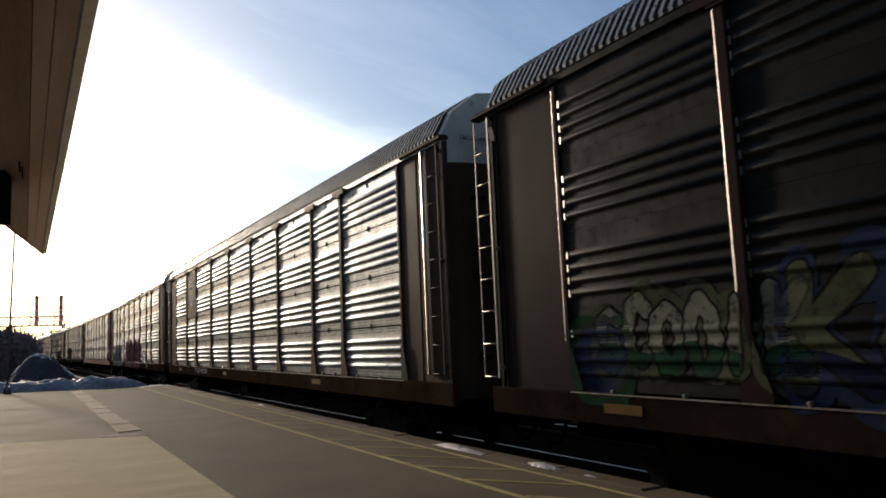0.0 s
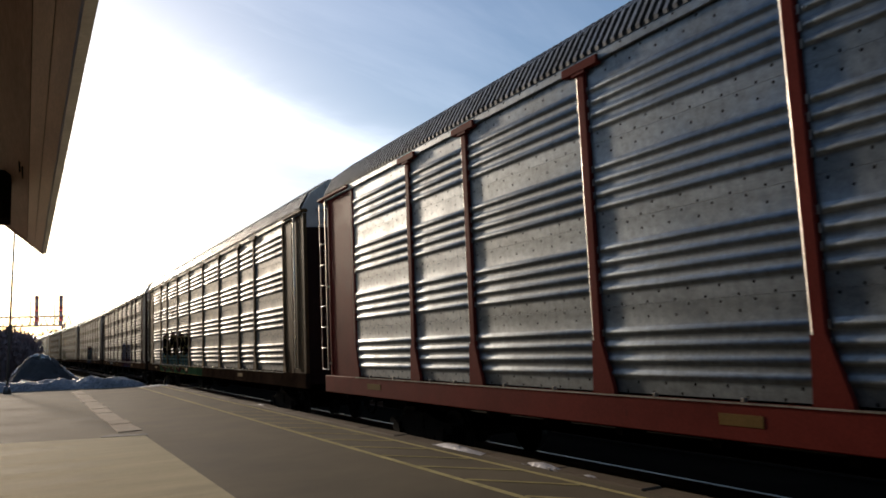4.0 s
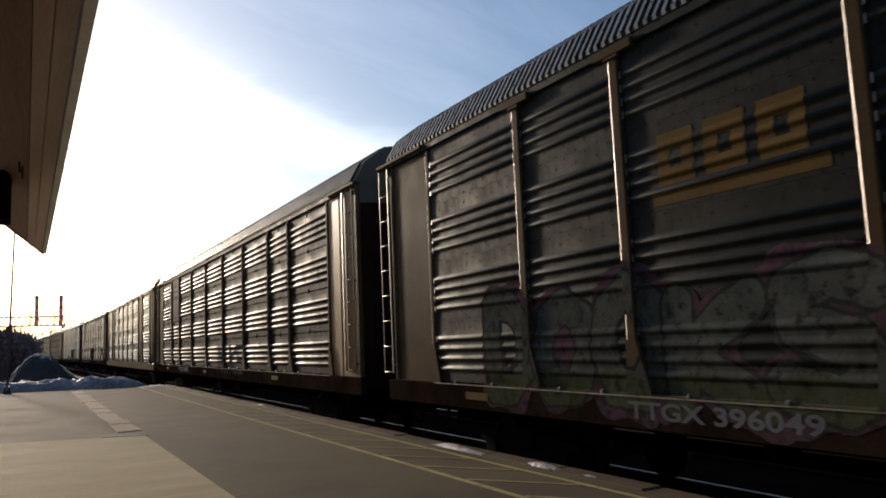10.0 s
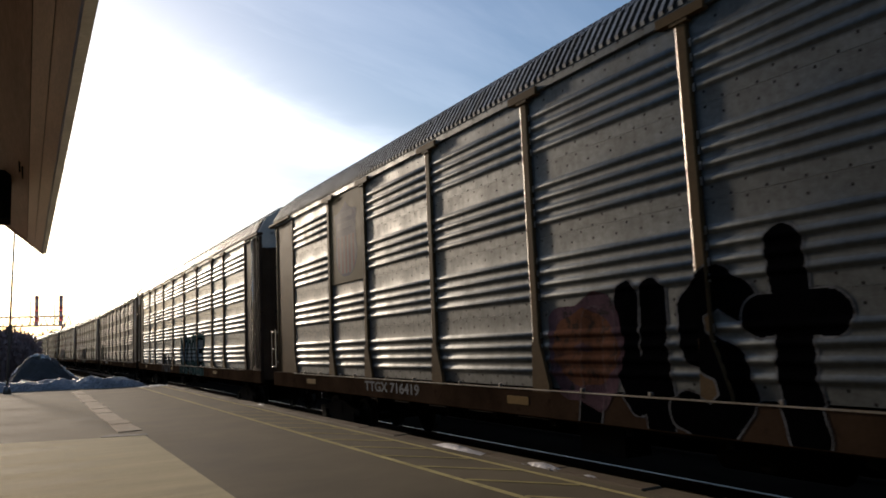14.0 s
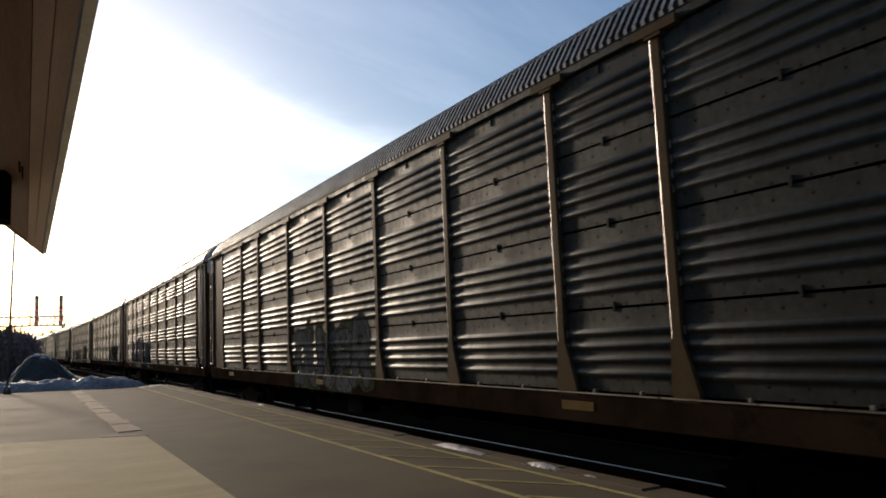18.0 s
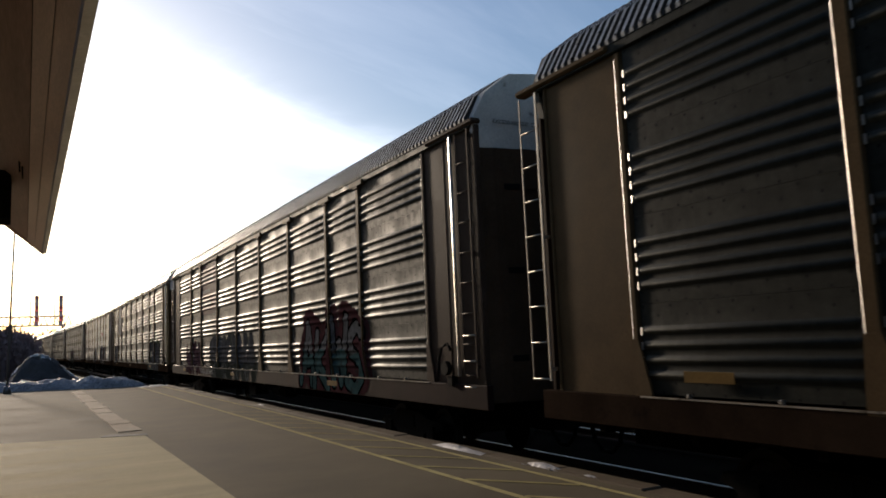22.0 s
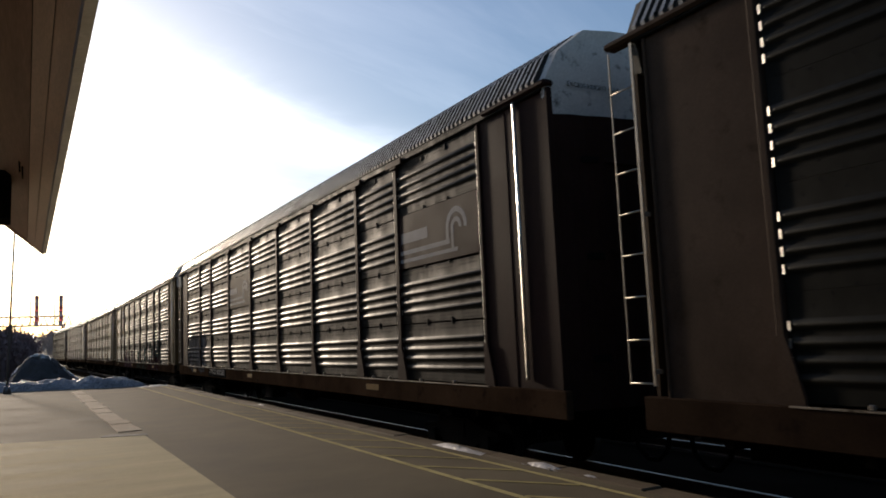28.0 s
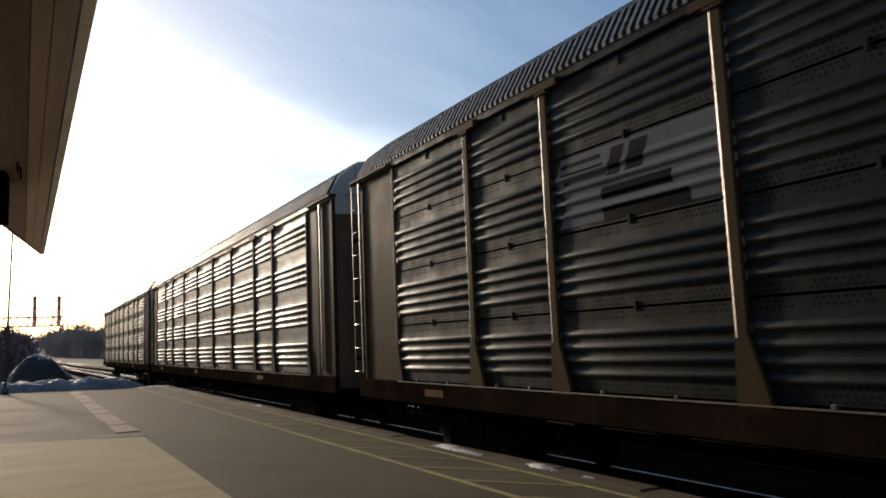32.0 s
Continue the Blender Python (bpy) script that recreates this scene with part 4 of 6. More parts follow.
STROKES = {
    "A": [[(0, 0), (0.38, 1), (0.78, 0)], [(0.16, 0.36), (0.62, 0.36)]],
    "C": [[(0.78, 0.85), (0.5, 1), (0.15, 0.9), (0, 0.5), (0.15, 0.1), (0.5, 0), (0.78, 0.15)]],
    "D": [[(0, 0), (0, 1), (0.45, 1), (0.75, 0.75), (0.75, 0.25), (0.45, 0), (0, 0)]],
    "E": [[(0.75, 1), (0, 1), (0, 0), (0.78, 0)], [(0, 0.52), (0.6, 0.52)]],
    "I": [[(0.2, 0), (0.2, 1)]],
    "J": [[(0.6, 1), (0.6, 0.2), (0.4, 0), (0.15, 0), (0, 0.2)]],
    "K": [[(0, 0), (0, 1)], [(0.72, 1), (0.05, 0.48), (0.78, 0)]],
    "L": [[(0.05, 1), (0, 0), (0.72, 0)]],
    "M": [[(0, 0), (0.05, 1), (0.4, 0.4), (0.75, 1), (0.8, 0)]],
    "N": [[(0, 0), (0.05, 1), (0.7, 0), (0.75, 1)]],
    "O": [[(0.4, 1), (0.08, 0.8), (0, 0.4), (0.2, 0), (0.6, 0), (0.8, 0.4), (0.7, 0.8), (0.4, 1)]],
    "P": [[(0, 0), (0.02, 1), (0.6, 1), (0.78, 0.78), (0.6, 0.5), (0.05, 0.48)]],
    "R": [[(0, 0), (0.02, 1), (0.6, 1), (0.76, 0.78), (0.6, 0.52), (0.05, 0.5)], [(0.35, 0.5), (0.8, 0)]],
    "S": [[(0.75, 0.88), (0.45, 1), (0.1, 0.85), (0.15, 0.58), (0.6, 0.45), (0.75, 0.2), (0.45, 0), (0, 0.12)]],
    "T": [[(0, 1), (0.8, 1)], [(0.4, 1), (0.4, 0)]],
    "U": [[(0, 1), (0.02, 0.25), (0.25, 0), (0.55, 0), (0.74, 0.25), (0.75, 1)]],
    "W": [[(0, 1), (0.2, 0), (0.42, 0.6), (0.62, 0), (0.85, 1)]],
    "Z": [[(0, 1), (0.75, 1), (0, 0), (0.8, 0)]],
    "n": [[(0, 0), (0, 0.72), (0.18, 0.95), (0.42, 1), (0.66, 0.9), (0.78, 0.65), (0.78, 0)]],
    "b": [[(0.05, 0.55), (0.1, 0.9), (0.4, 1), (0.7, 0.9), (0.75, 0.55)], [(0.4, 0.75), (0.4, 0.6)]],
    "j": [[(0.4, 0.8), (0.4, 0.15), (0.3, -0.05)]],
    "u": [[(0.05, 0.95), (0.08, 0.3), (0.3, 0.14), (0.55, 0.3), (0.6, 0.95)], [(0.6, 0.5), (0.72, -0.05)]],
    "t": [[(0.4, 1.2), (0.4, 0.3), (0.5, -0.05)], [(0.0, 0.74), (0.85, 0.74)]],
    "e": [[(0.05, 0.42), (0.7, 0.5), (0.6, 0.85), (0.3, 0.95), (0.02, 0.6), (0.05, 0.25), (0.35, 0.0), (0.75, 0.15)]],
    "l": [[(0.15, 1.15), (0.12, 0.15), (0.4, 0.0)]],
    "m": [[(0, 0), (0.05, 0.9)], [(0.05, 0.7), (0.25, 0.95), (0.42, 0.7), (0.42, 0)], [(0.42, 0.7), (0.62, 0.95), (0.8, 0.7), (0.82, 0)]],
    "H": [[(0, 0), (0, 1)], [(0.72, 0), (0.72, 1)], [(0, 0.5), (0.72, 0.5)]],
}


def letters(text, z0, height, width, weight, seed, gap=0.02):
    """Line segments of hand-drawn letters, in metres: list of (a, b, letter)."""
    r = random.Random(seed)
    segs, u = [], weight + 0.1
    for k, ch in enumerate(text):
        if ch != " ":
            w = width * r.uniform(0.9, 1.15)
            lean, hop, big = r.uniform(-0.1, 0.12), r.uniform(-0.06, 0.08) * height, r.uniform(0.9, 1.1)
            for line in STROKES[ch]:
                pts = [(u + p * w + lean * q * height, z0 + hop + q * height * big) for p, q in line]
                segs += [(a, b, k) for a, b in zip(pts, pts[1:])]
            u += w * 0.8 + weight * 1.2 + gap
        else:
            u += width * 0.6
    return segs, u


def tag_mask(segs, weight, edge, cloud=None, shine=0.0, z_split=None, hollow=False):
    """Layers: 1 letter body, 2 outline, 3 cloud behind, 4 highlight, 5 lower body."""
    def mask(u, v):
        wob = 0.011 * np.sin(u * 7.1 + v * 5) + 0.005 * np.sin(u * 19 - v * 17)
        away = {}
        for a, b, k in segs:
            lu, lv = b[0] - a[0], b[1] - a[1]
            t = np.clip(((u - a[0]) * lu + (v - a[1]) * lv) / (lu * lu + lv * lv + 1e-9), 0, 1)
            d = np.hypot(u - a[0] - t * lu, v - a[1] - t * lv) + wob
            away[k] = np.minimum(away.get(k, 9.0), d)
        out = np.zeros(u.shape, int)
        if cloud:
            near = np.min(list(away.values()), axis=0)
            out[near < weight + edge + cloud + 0.07 * np.sin(u * 3.1 + v * 4.0) + 0.05 * np.sin(u * 7.7)] = 3
        for k, d in away.items():             # each letter lies over the one before
            out[d < weight + edge] = 2
            body = d < weight
            out[body] = 0 if hollow else 1
            if z_split is not None and not hollow:
                out[body & (v < z_split + 0.06 * np.sin(u * 5))] = 5
            if shine:
                out[body & (d < weight - 0.03) & (d > weight - 0.03 - shine) & (np.sin(u * 4.1 + v * 3) > 0.35)] = 4
        return out
    return mask


PAINTS = {}


def paint(name, colour, rough=0.6):
    if name not in PAINTS:
        # part of the mean grey is mixed in, imitating a veil of glare
        grey = sum(colour) / 3
        PAINTS[name] = surface(name + "_paint", tuple(0.6 * (0.75 * v + 0.25 * grey) for v in colour), rough, grain=45, stain=1.6, vary=0.3, bump=0.1, depth=0.002, gloss=0.02)
    return PAINTS[name]


def spray(name):
    """The same colours as thin, weathered spray paint."""
    # the greying here puts the veil of glare into the colour
    grey = sum(COLOURS[name]) / 3
    c = tuple(0.62 * v + 0.38 * grey for v in COLOURS[name])
    if name + "_spray" not in PAINTS:
        PAINTS[name + "_spray"] = surface(name + "_spray", dim(c, 0.4), 0.7, grain=30, stain=2.3, vary=0.5, bump=0.1, depth=0.002, gloss=0.0, worn=(0.03, 0.028, 0.025) if name != "black" else (0.004, 0.004, 0.004), rust=0.46 if name not in ("black", "white") else 0.2)
    return PAINTS[name + "_spray"]


COLOURS = dict(soot=(0.046, 0.043, 0.038), red=(0.62, 0.17, 0.21), black=(0.006, 0.006, 0.007), white=(0.95, 0.95, 0.95), sky=(0.28, 0.45, 0.55), blue=(0.05, 0.10, 0.25), teal=(0.07, 0.22, 0.22), yellow=(0.45, 0.36, 0.04),
               green=(0.05, 0.22, 0.07), olive=(0.24, 0.27, 0.10), orange=(0.45, 0.14, 0.03), pink=(0.30, 0.13, 0.17), grey=(0.22, 0.22, 0.23), silver=(0.32, 0.32, 0.32), navy=(0.03, 0.04, 0.13),
               murk=(0.27, 0.29, 0.22), pale_olive=(0.62, 0.62, 0.36), lilac=(0.42, 0.42, 0.52), maroon=(0.12, 0.02, 0.025), amber=(0.4, 0.2, 0.02), cpred=(0.20, 0.05, 0.055), dull=(0.12, 0.14, 0.10))
P_ = dict(
    red=paint("red", (0.42, 0.03, 0.06)), black=paint("black", (0.012, 0.012, 0.014)), white=paint("white", (0.46, 0.46, 0.46)),
    sky=paint("pale_blue", (0.28, 0.45, 0.55)), blue=paint("blue", (0.05, 0.10, 0.25)), teal=paint("teal", (0.07, 0.22, 0.22)),
    yellow=paint("yellow", (0.4, 0.31, 0.04)), green=paint("green", (0.05, 0.22, 0.07)), olive=paint("olive_green", (0.16, 0.20, 0.09)),
    orange=paint("orange", (0.55, 0.16, 0.03)), pink=paint("pink", (0.28, 0.12, 0.15)), grey=paint("grey", (0.22, 0.22, 0.23)),
    silver=paint("silver", (0.33, 0.33, 0.33)), navy=paint("navy", (0.03, 0.04, 0.13)), maroon=paint("maroon", (0.035, 0.009, 0.009)),
    flag_red=paint("flag_red", (0.3, 0.045, 0.05)), amber=paint("amber", (0.32, 0.17, 0.015)), cpred=paint("faded_maroon", (0.17, 0.06, 0.07)),
    shieldwhite=paint("shield_white", (0.27, 0.26, 0.27)), shieldyellow=paint("shield_yellow", (0.22, 0.155, 0.05)), palewhite=paint("pale_panel", (0.5, 0.48, 0.44)), dull=paint("dull_green", (0.12, 0.14, 0.10)), umber=paint("dark_umber", (0.05, 0.022, 0.01)),
)

# frame paints and side sheets
F = dict(
    tan=surface("tan_frame_paint", (0.10, 0.064, 0.031), 0.58, grain=35, stain=1.3, vary=0.35, worn=(0.05, 0.03, 0.016), rust=0.33, gloss=0.02),
    yellowbrown=surface("yellow_brown_paint", (0.10, 0.060, 0.024), 0.58, grain=35, stain=1.1, vary=0.4, worn=(0.05, 0.028, 0.014), rust=0.38, gloss=0.02),
    brown=surface("brown_frame_paint", (0.066, 0.044, 0.031), 0.58, grain=35, stain=1.1, vary=0.4, worn=(0.025, 0.015, 0.009), rust=0.4, gloss=0.02),
    maroon=surface("maroon_frame_paint", (0.032, 0.017, 0.014), 0.58, grain=35, stain=1.1, vary=0.4, worn=(0.022, 0.013, 0.009), rust=0.38, gloss=0.02),
    red=surface("red_frame_paint", (0.16, 0.026, 0.018), 0.58, grain=35, stain=1.1, vary=0.3, worn=(0.06, 0.015, 0.01), rust=0.34, gloss=0.02),
    yellow=surface("yellow_body_paint", (0.135, 0.088, 0.036), 0.45, grain=30, stain=0.8, vary=0.3, worn=(0.08, 0.05, 0.022), rust=0.34, gloss=0.02),
    white=surface("white_end_paint", (0.56, 0.54, 0.49), 0.55, grain=30, stain=1.5, vary=0.25, worn=(0.14, 0.12, 0.10), rust=0.36, gloss=0.02),
    grey=surface("grey_end_paint", (0.16, 0.145, 0.12), 0.55, grain=30, stain=1.5, vary=0.25, worn=(0.05, 0.04, 0.03), rust=0.34, gloss=0.02),
    brownsill=surface("brown_sill_paint", (0.05, 0.031, 0.019), 0.6, grain=30, stain=1.2, vary=0.5, worn=(0.018, 0.011, 0.008), rust=0.4, gloss=0.0),
    doorlight=surface("pale_brown_door_paint", (0.2, 0.14, 0.1), 0.58, grain=30, stain=0.9, vary=0.4, worn=(0.1, 0.06, 0.03), rust=0.36, gloss=0.02),
    bar=surface("cream_bar_paint", (0.36, 0.22, 0.1), 0.45, grain=30, stain=1.4, vary=0.3, worn=(0.12, 0.07, 0.03), rust=0.3, gloss=0.12),
    door=surface("brown_door_paint", (0.075, 0.050, 0.032), 0.58, grain=30, stain=0.9, vary=0.4, worn=(0.05, 0.03, 0.016), rust=0.36, gloss=0.02),
    flaky=surface("flaking_white_paint", (0.58, 0.56, 0.52), 0.55, grain=30, stain=1.1, vary=0.2, worn=(0.018, 0.016, 0.014), rust=0.42, gloss=0.02),
    sill=surface("grimy_sill_paint", (0.036, 0.023, 0.015), 0.6, grain=30, stain=1.2, vary=0.5, worn=(0.016, 0.011, 0.008), rust=0.42, gloss=0.0),
)
SHEETS = dict(                      # colour, metal, roughness, dirt, punched rows
    bright=((0.1822, 0.2144, 0.2419), 0.75, 0.42, 0.15, False), silver=((0.08891, 0.0999, 0.1035), 0.45, 0.48, 0.3, False), grey=((0.0436, 0.0464, 0.0424), 0.25, 0.55, 0.35, False),
    olive=((0.0290, 0.0307, 0.0254), 0.15, 0.55, 0.35, False), dark=((0.01135, 0.0119, 0.009911), 0.12, 0.57, 0.4, False), bright_holes=((0.213, 0.2494, 0.2787), 0.7, 0.42, 0.15, True),
    grey_holes=((0.03427, 0.0374, 0.03445), 0.2, 0.55, 0.35, True), dark_holes=((0.01135, 0.0119, 0.009911), 0.12, 0.57, 0.4, True))
S, RIBS = {}, {}
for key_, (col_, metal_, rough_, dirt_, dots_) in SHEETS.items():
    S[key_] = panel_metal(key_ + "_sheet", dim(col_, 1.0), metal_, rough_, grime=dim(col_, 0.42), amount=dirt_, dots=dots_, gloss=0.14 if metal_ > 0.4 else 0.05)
    # ribs wear a lighter copy of the sheet: sky highlights put into the colour
    RIBS[key_ + "_sheet"] = panel_metal(key_ + "_lit_rib", dim(col_, 1.35), min(0.8, metal_ + 0.15), 0.45, grime=dim(col_, 0.6), amount=dirt_ * 0.6, gloss=0.2 if metal_ > 0.4 else 0.1)
# dark copy of the roof sheet paints the shade into the valleys
M_roof_low = panel_metal("roof_valley_shade", (0.045, 0.043, 0.04), 0.2, 0.6, amount=0.4, gloss=0.1)
M_roof = panel_metal("roof_sheet", (0.33, 0.33, 0.33), 0.5, 0.45, amount=0.3, gloss=0.3)
M_under = surface("underframe_black", (0.010, 0.008, 0.006), 0.85, grain=25, stain=2, gloss=0.04)
M_glossy = surface("glossy_cream_tube", (0.8, 0.76, 0.7), 0.42, 0.9, grain=40, stain=2, vary=0.3, bump=0.08, gloss=0.8, worn=(0.16, 0.10, 0.05), rust=0.25)
# bright metal of the facets that imitate glints
M_glint = surface("glint_zinc", (0.48, 0.46, 0.43), 0.5, 1.0, grain=40, stain=3, vary=0.2, bump=0.05)
M_flange = surface("rubbed_flange", (0.34, 0.30, 0.25), 0.42, 0.6, grain=30, stain=2.2, vary=0.4, gloss=0.3, worn=(0.03, 0.02, 0.012), rust=0.42)
M_wheel = surface("wheel_steel", (0.012, 0.010, 0.008), 0.7, 0.3, grain=25, stain=3)
M_inner = plain("inner_dark", (0.012, 0.012, 0.011), 0.9)
M_ladder = surface("ladder_steel", (0.40, 0.35, 0.28), 0.4, 0.4, grain=30, stain=3, worn=(0.12, 0.07, 0.04), rust=0.3)
M_bolt = plain("clip_dark", (0.035, 0.033, 0.03), 0.6, 0.3)


def lettering(text, size, y, z, parent, material, out, label, width=None, bold=0.0):
    """Words in raised flat letters on the near side, read along the train."""
    cu = bpy.data.curves.new("lettering", "FONT")
    cu.body, cu.size, cu.extrude, cu.align_x = text, size, 0.0006, "LEFT"
    cu.offset = bold
    tmp = bpy.data.objects.new("lettering", cu)
    scene.collection.objects.link(tmp)
    bpy.context.view_layer.update()
    me = bpy.data.meshes.new_from_object(tmp.evaluated_get(bpy.context.evaluated_depsgraph_get()))
    bpy.data.objects.remove(tmp)
    me.materials.clear()
    me.materials.append(material)
    xs = [v.co.x for v in me.vertices]
    k = 1.0 if not width else width / (max(xs) - min(xs))
    ob = new("lettering", me)
    ob.parent = parent
    ob.matrix_basis = Matrix.Translation((-HW - out, y, z)) @ Matrix(((0, 0, -1, 0), (-1, 0, 0, 0), (0, 1, 0, 0), (0, 0, 0, 1))) @ Matrix.Diagonal((k, 1, 1, 1))
    return tagged(ob, label)


def shield_mask(cw, ch, faded=False):
    """A heraldic shield, cw wide and ch high, in a field that starts at its top left: 1 rim, 2 upper field, 3 and 4 stripes, 5 word bars."""
    def mask(u, v):
        x = (u - cw / 2) / (cw / 2)
        t = v / ch
        half = np.where(t < 0.34, 0.93 * np.sqrt(np.clip(t / 0.34, 0, 1) * (2 - np.clip(t / 0.34, 0, 1))), 0.93 - 0.10 * np.sin(np.clip((t - 0.34) / 0.5, 0, 1) * 3.14))
        top = 1.0 - 0.13 * np.abs(np.sin(np.clip(np.abs(x), 0, 1) * 2.2)) - 0.03 * (np.abs(x) > 0.85)
        inside = (np.abs(x) < half) & (t < top) & (t > 0.005)
        core = (np.abs(x) < half - 0.07) & (t < top - 0.035) & (t > 0.045)
        out = np.where(inside, 1, 0)
        up = core & (t > 0.56)
        out[up] = 2
        lowr = core & (t <= 0.54)
        out[lowr] = np.where((np.floor((x[lowr] + 1) * 6.5) % 2) == 0, 3, 4)
        out[core & (t > 0.78) & (t < 0.865) & (np.abs(x) < 0.56)] = 5
        out[core & (t > 0.64) & (t < 0.725) & (np.abs(x) < 0.66)] = 5
        return out
    return mask


def shapes_mask(items):
    """Layers from plain shapes: ('r', u0, u1, v0, v1, layer), ('o', u, v, outer, inner, layer), ('a', u, v, outer, inner, from, to, layer), ('s', u0, u1, v0, v1, slant, layer)."""
    def mask(u, v):
        out = np.zeros(u.shape, int)
        for it in items:
            if it[0] == "r":
                out[(u >= it[1]) & (u <= it[2]) & (v >= it[3]) & (v <= it[4])] = it[5]
            elif it[0] == "a":
                d, a = np.hypot(u - it[1], v - it[2]), np.degrees(np.arctan2(v - it[2], u - it[1]))
                out[(d <= it[3]) & (d >= it[4]) & (a >= it[5]) & (a <= it[6])] = it[7]
            elif it[0] == "o":
                d = np.hypot(u - it[1], v - it[2])
                out[(d <= it[3]) & (d >= it[4])] = it[5]
            else:
                w = u - (v - it[3]) * it[5]
                out[(w >= it[1]) & (w <= it[2]) & (v >= it[3]) & (v <= it[4])] = it[6]
        return out
    return mask


def row_z(r):
    return Z_P0 + r * ROW


def add_plate(car, bay, r0, r1, material, label):
    """A flat painted plate in place of the sheets of some rows of a bay."""
    y0, y1 = EDGES[bay + 1] + 0.07, EDGES[bay] - 0.07
    key = ("plate", round(y0 - y1, 2), r0, r1, material.name)
    if key not in MESH:
        w = y1 - y0
        if r1 - r0 == 3:                      # tall thin plate, dented along its height
            bm = bmesh.new()
            nu, nv = 26, 60
            z0, z1 = row_z(r0), row_z(r1 + 1) - 0.014
            grid = [[bm.verts.new((-HW - 0.012 + 0.0012 * (1 + math.sin(3.0 * i / nu + 7.5 * k / nv * 1.9)) * math.sin(math.pi * i / nu) + 0.002 * abs(noise.noise((i * 0.11, k * 0.09, 3.3))) * math.sin(math.pi * i / nu), -w / 2 + w * i / nu, z0 + (z1 - z0) * k / nv)) for k in range(nv + 1)] for i in range(nu + 1)]
            for ga, gb in zip(grid, grid[1:]):
                for k in range(nv):
                    bm.faces.new((ga[k], ga[k + 1], gb[k + 1], gb[k])).smooth = True
            add_box(bm, -HW + 0.022, -HW + 0.03, -w / 2, w / 2, z0, z1)
            MESH[key] = mesh_of("logo_plate", bm, material)
        else:
            MESH[key] = mesh_of("logo_plate", box(-HW - 0.022, -HW + 0.01, -w / 2, w / 2, row_z(r0), row_z(r1 + 1) - 0.014, 0.004), material)
    return part("logo_plate", MESH[key], None, car, label, pose(0, (y0 + y1) / 2, 0))


def add_shield(car, bay, r0, faded=False, cw=1.42, ch=1.72, z=None, tall=False):
    y_hi = (EDGES[bay] + EDGES[bay + 1]) / 2 + cw / 2
    z = row_z(r0) + 0.12 if z is None else z
    base = shield_mask(cw, ch)
    cols = [P_["navy"], P_["navy"], P_["flag_red"], P_["shieldwhite"], P_["shieldwhite"]] if not faded else [P_["palewhite"], P_["navy"], P_["grey"], P_["palewhite"], P_["palewhite"]]
    coat(None, "shield_emblem", cols, y_hi, y_hi - cw, z, z + ch, car, lambda u, v: base(u, v - z), "faded painted shield emblem with stripes" if faded else "painted shield emblem with red and white stripes", flat=0.0145 if tall else 0.0235)


def end_words(car, sign, cap):
    """Small words on the white end of the roof."""
    if cap not in ("white", "flaky"):
        return
    if "end_words" not in MESH:
        ob = lettering("EXCESS HEIGHT CAR", 0.095, 0, 0, car, P_["black"], 0, "small black words")
        MESH["end_words"] = ob.data
        bpy.data.objects.remove(ob)
    m = pose(-1.2, -DOOR_END - 0.022, 5.3, 90, 0, 0) if sign < 0 else pose(0.95, DOOR_END + 0.022, 5.12, 90, 0, 180)
    part("lettering", MESH["end_words"], None, car, "small black words", m)


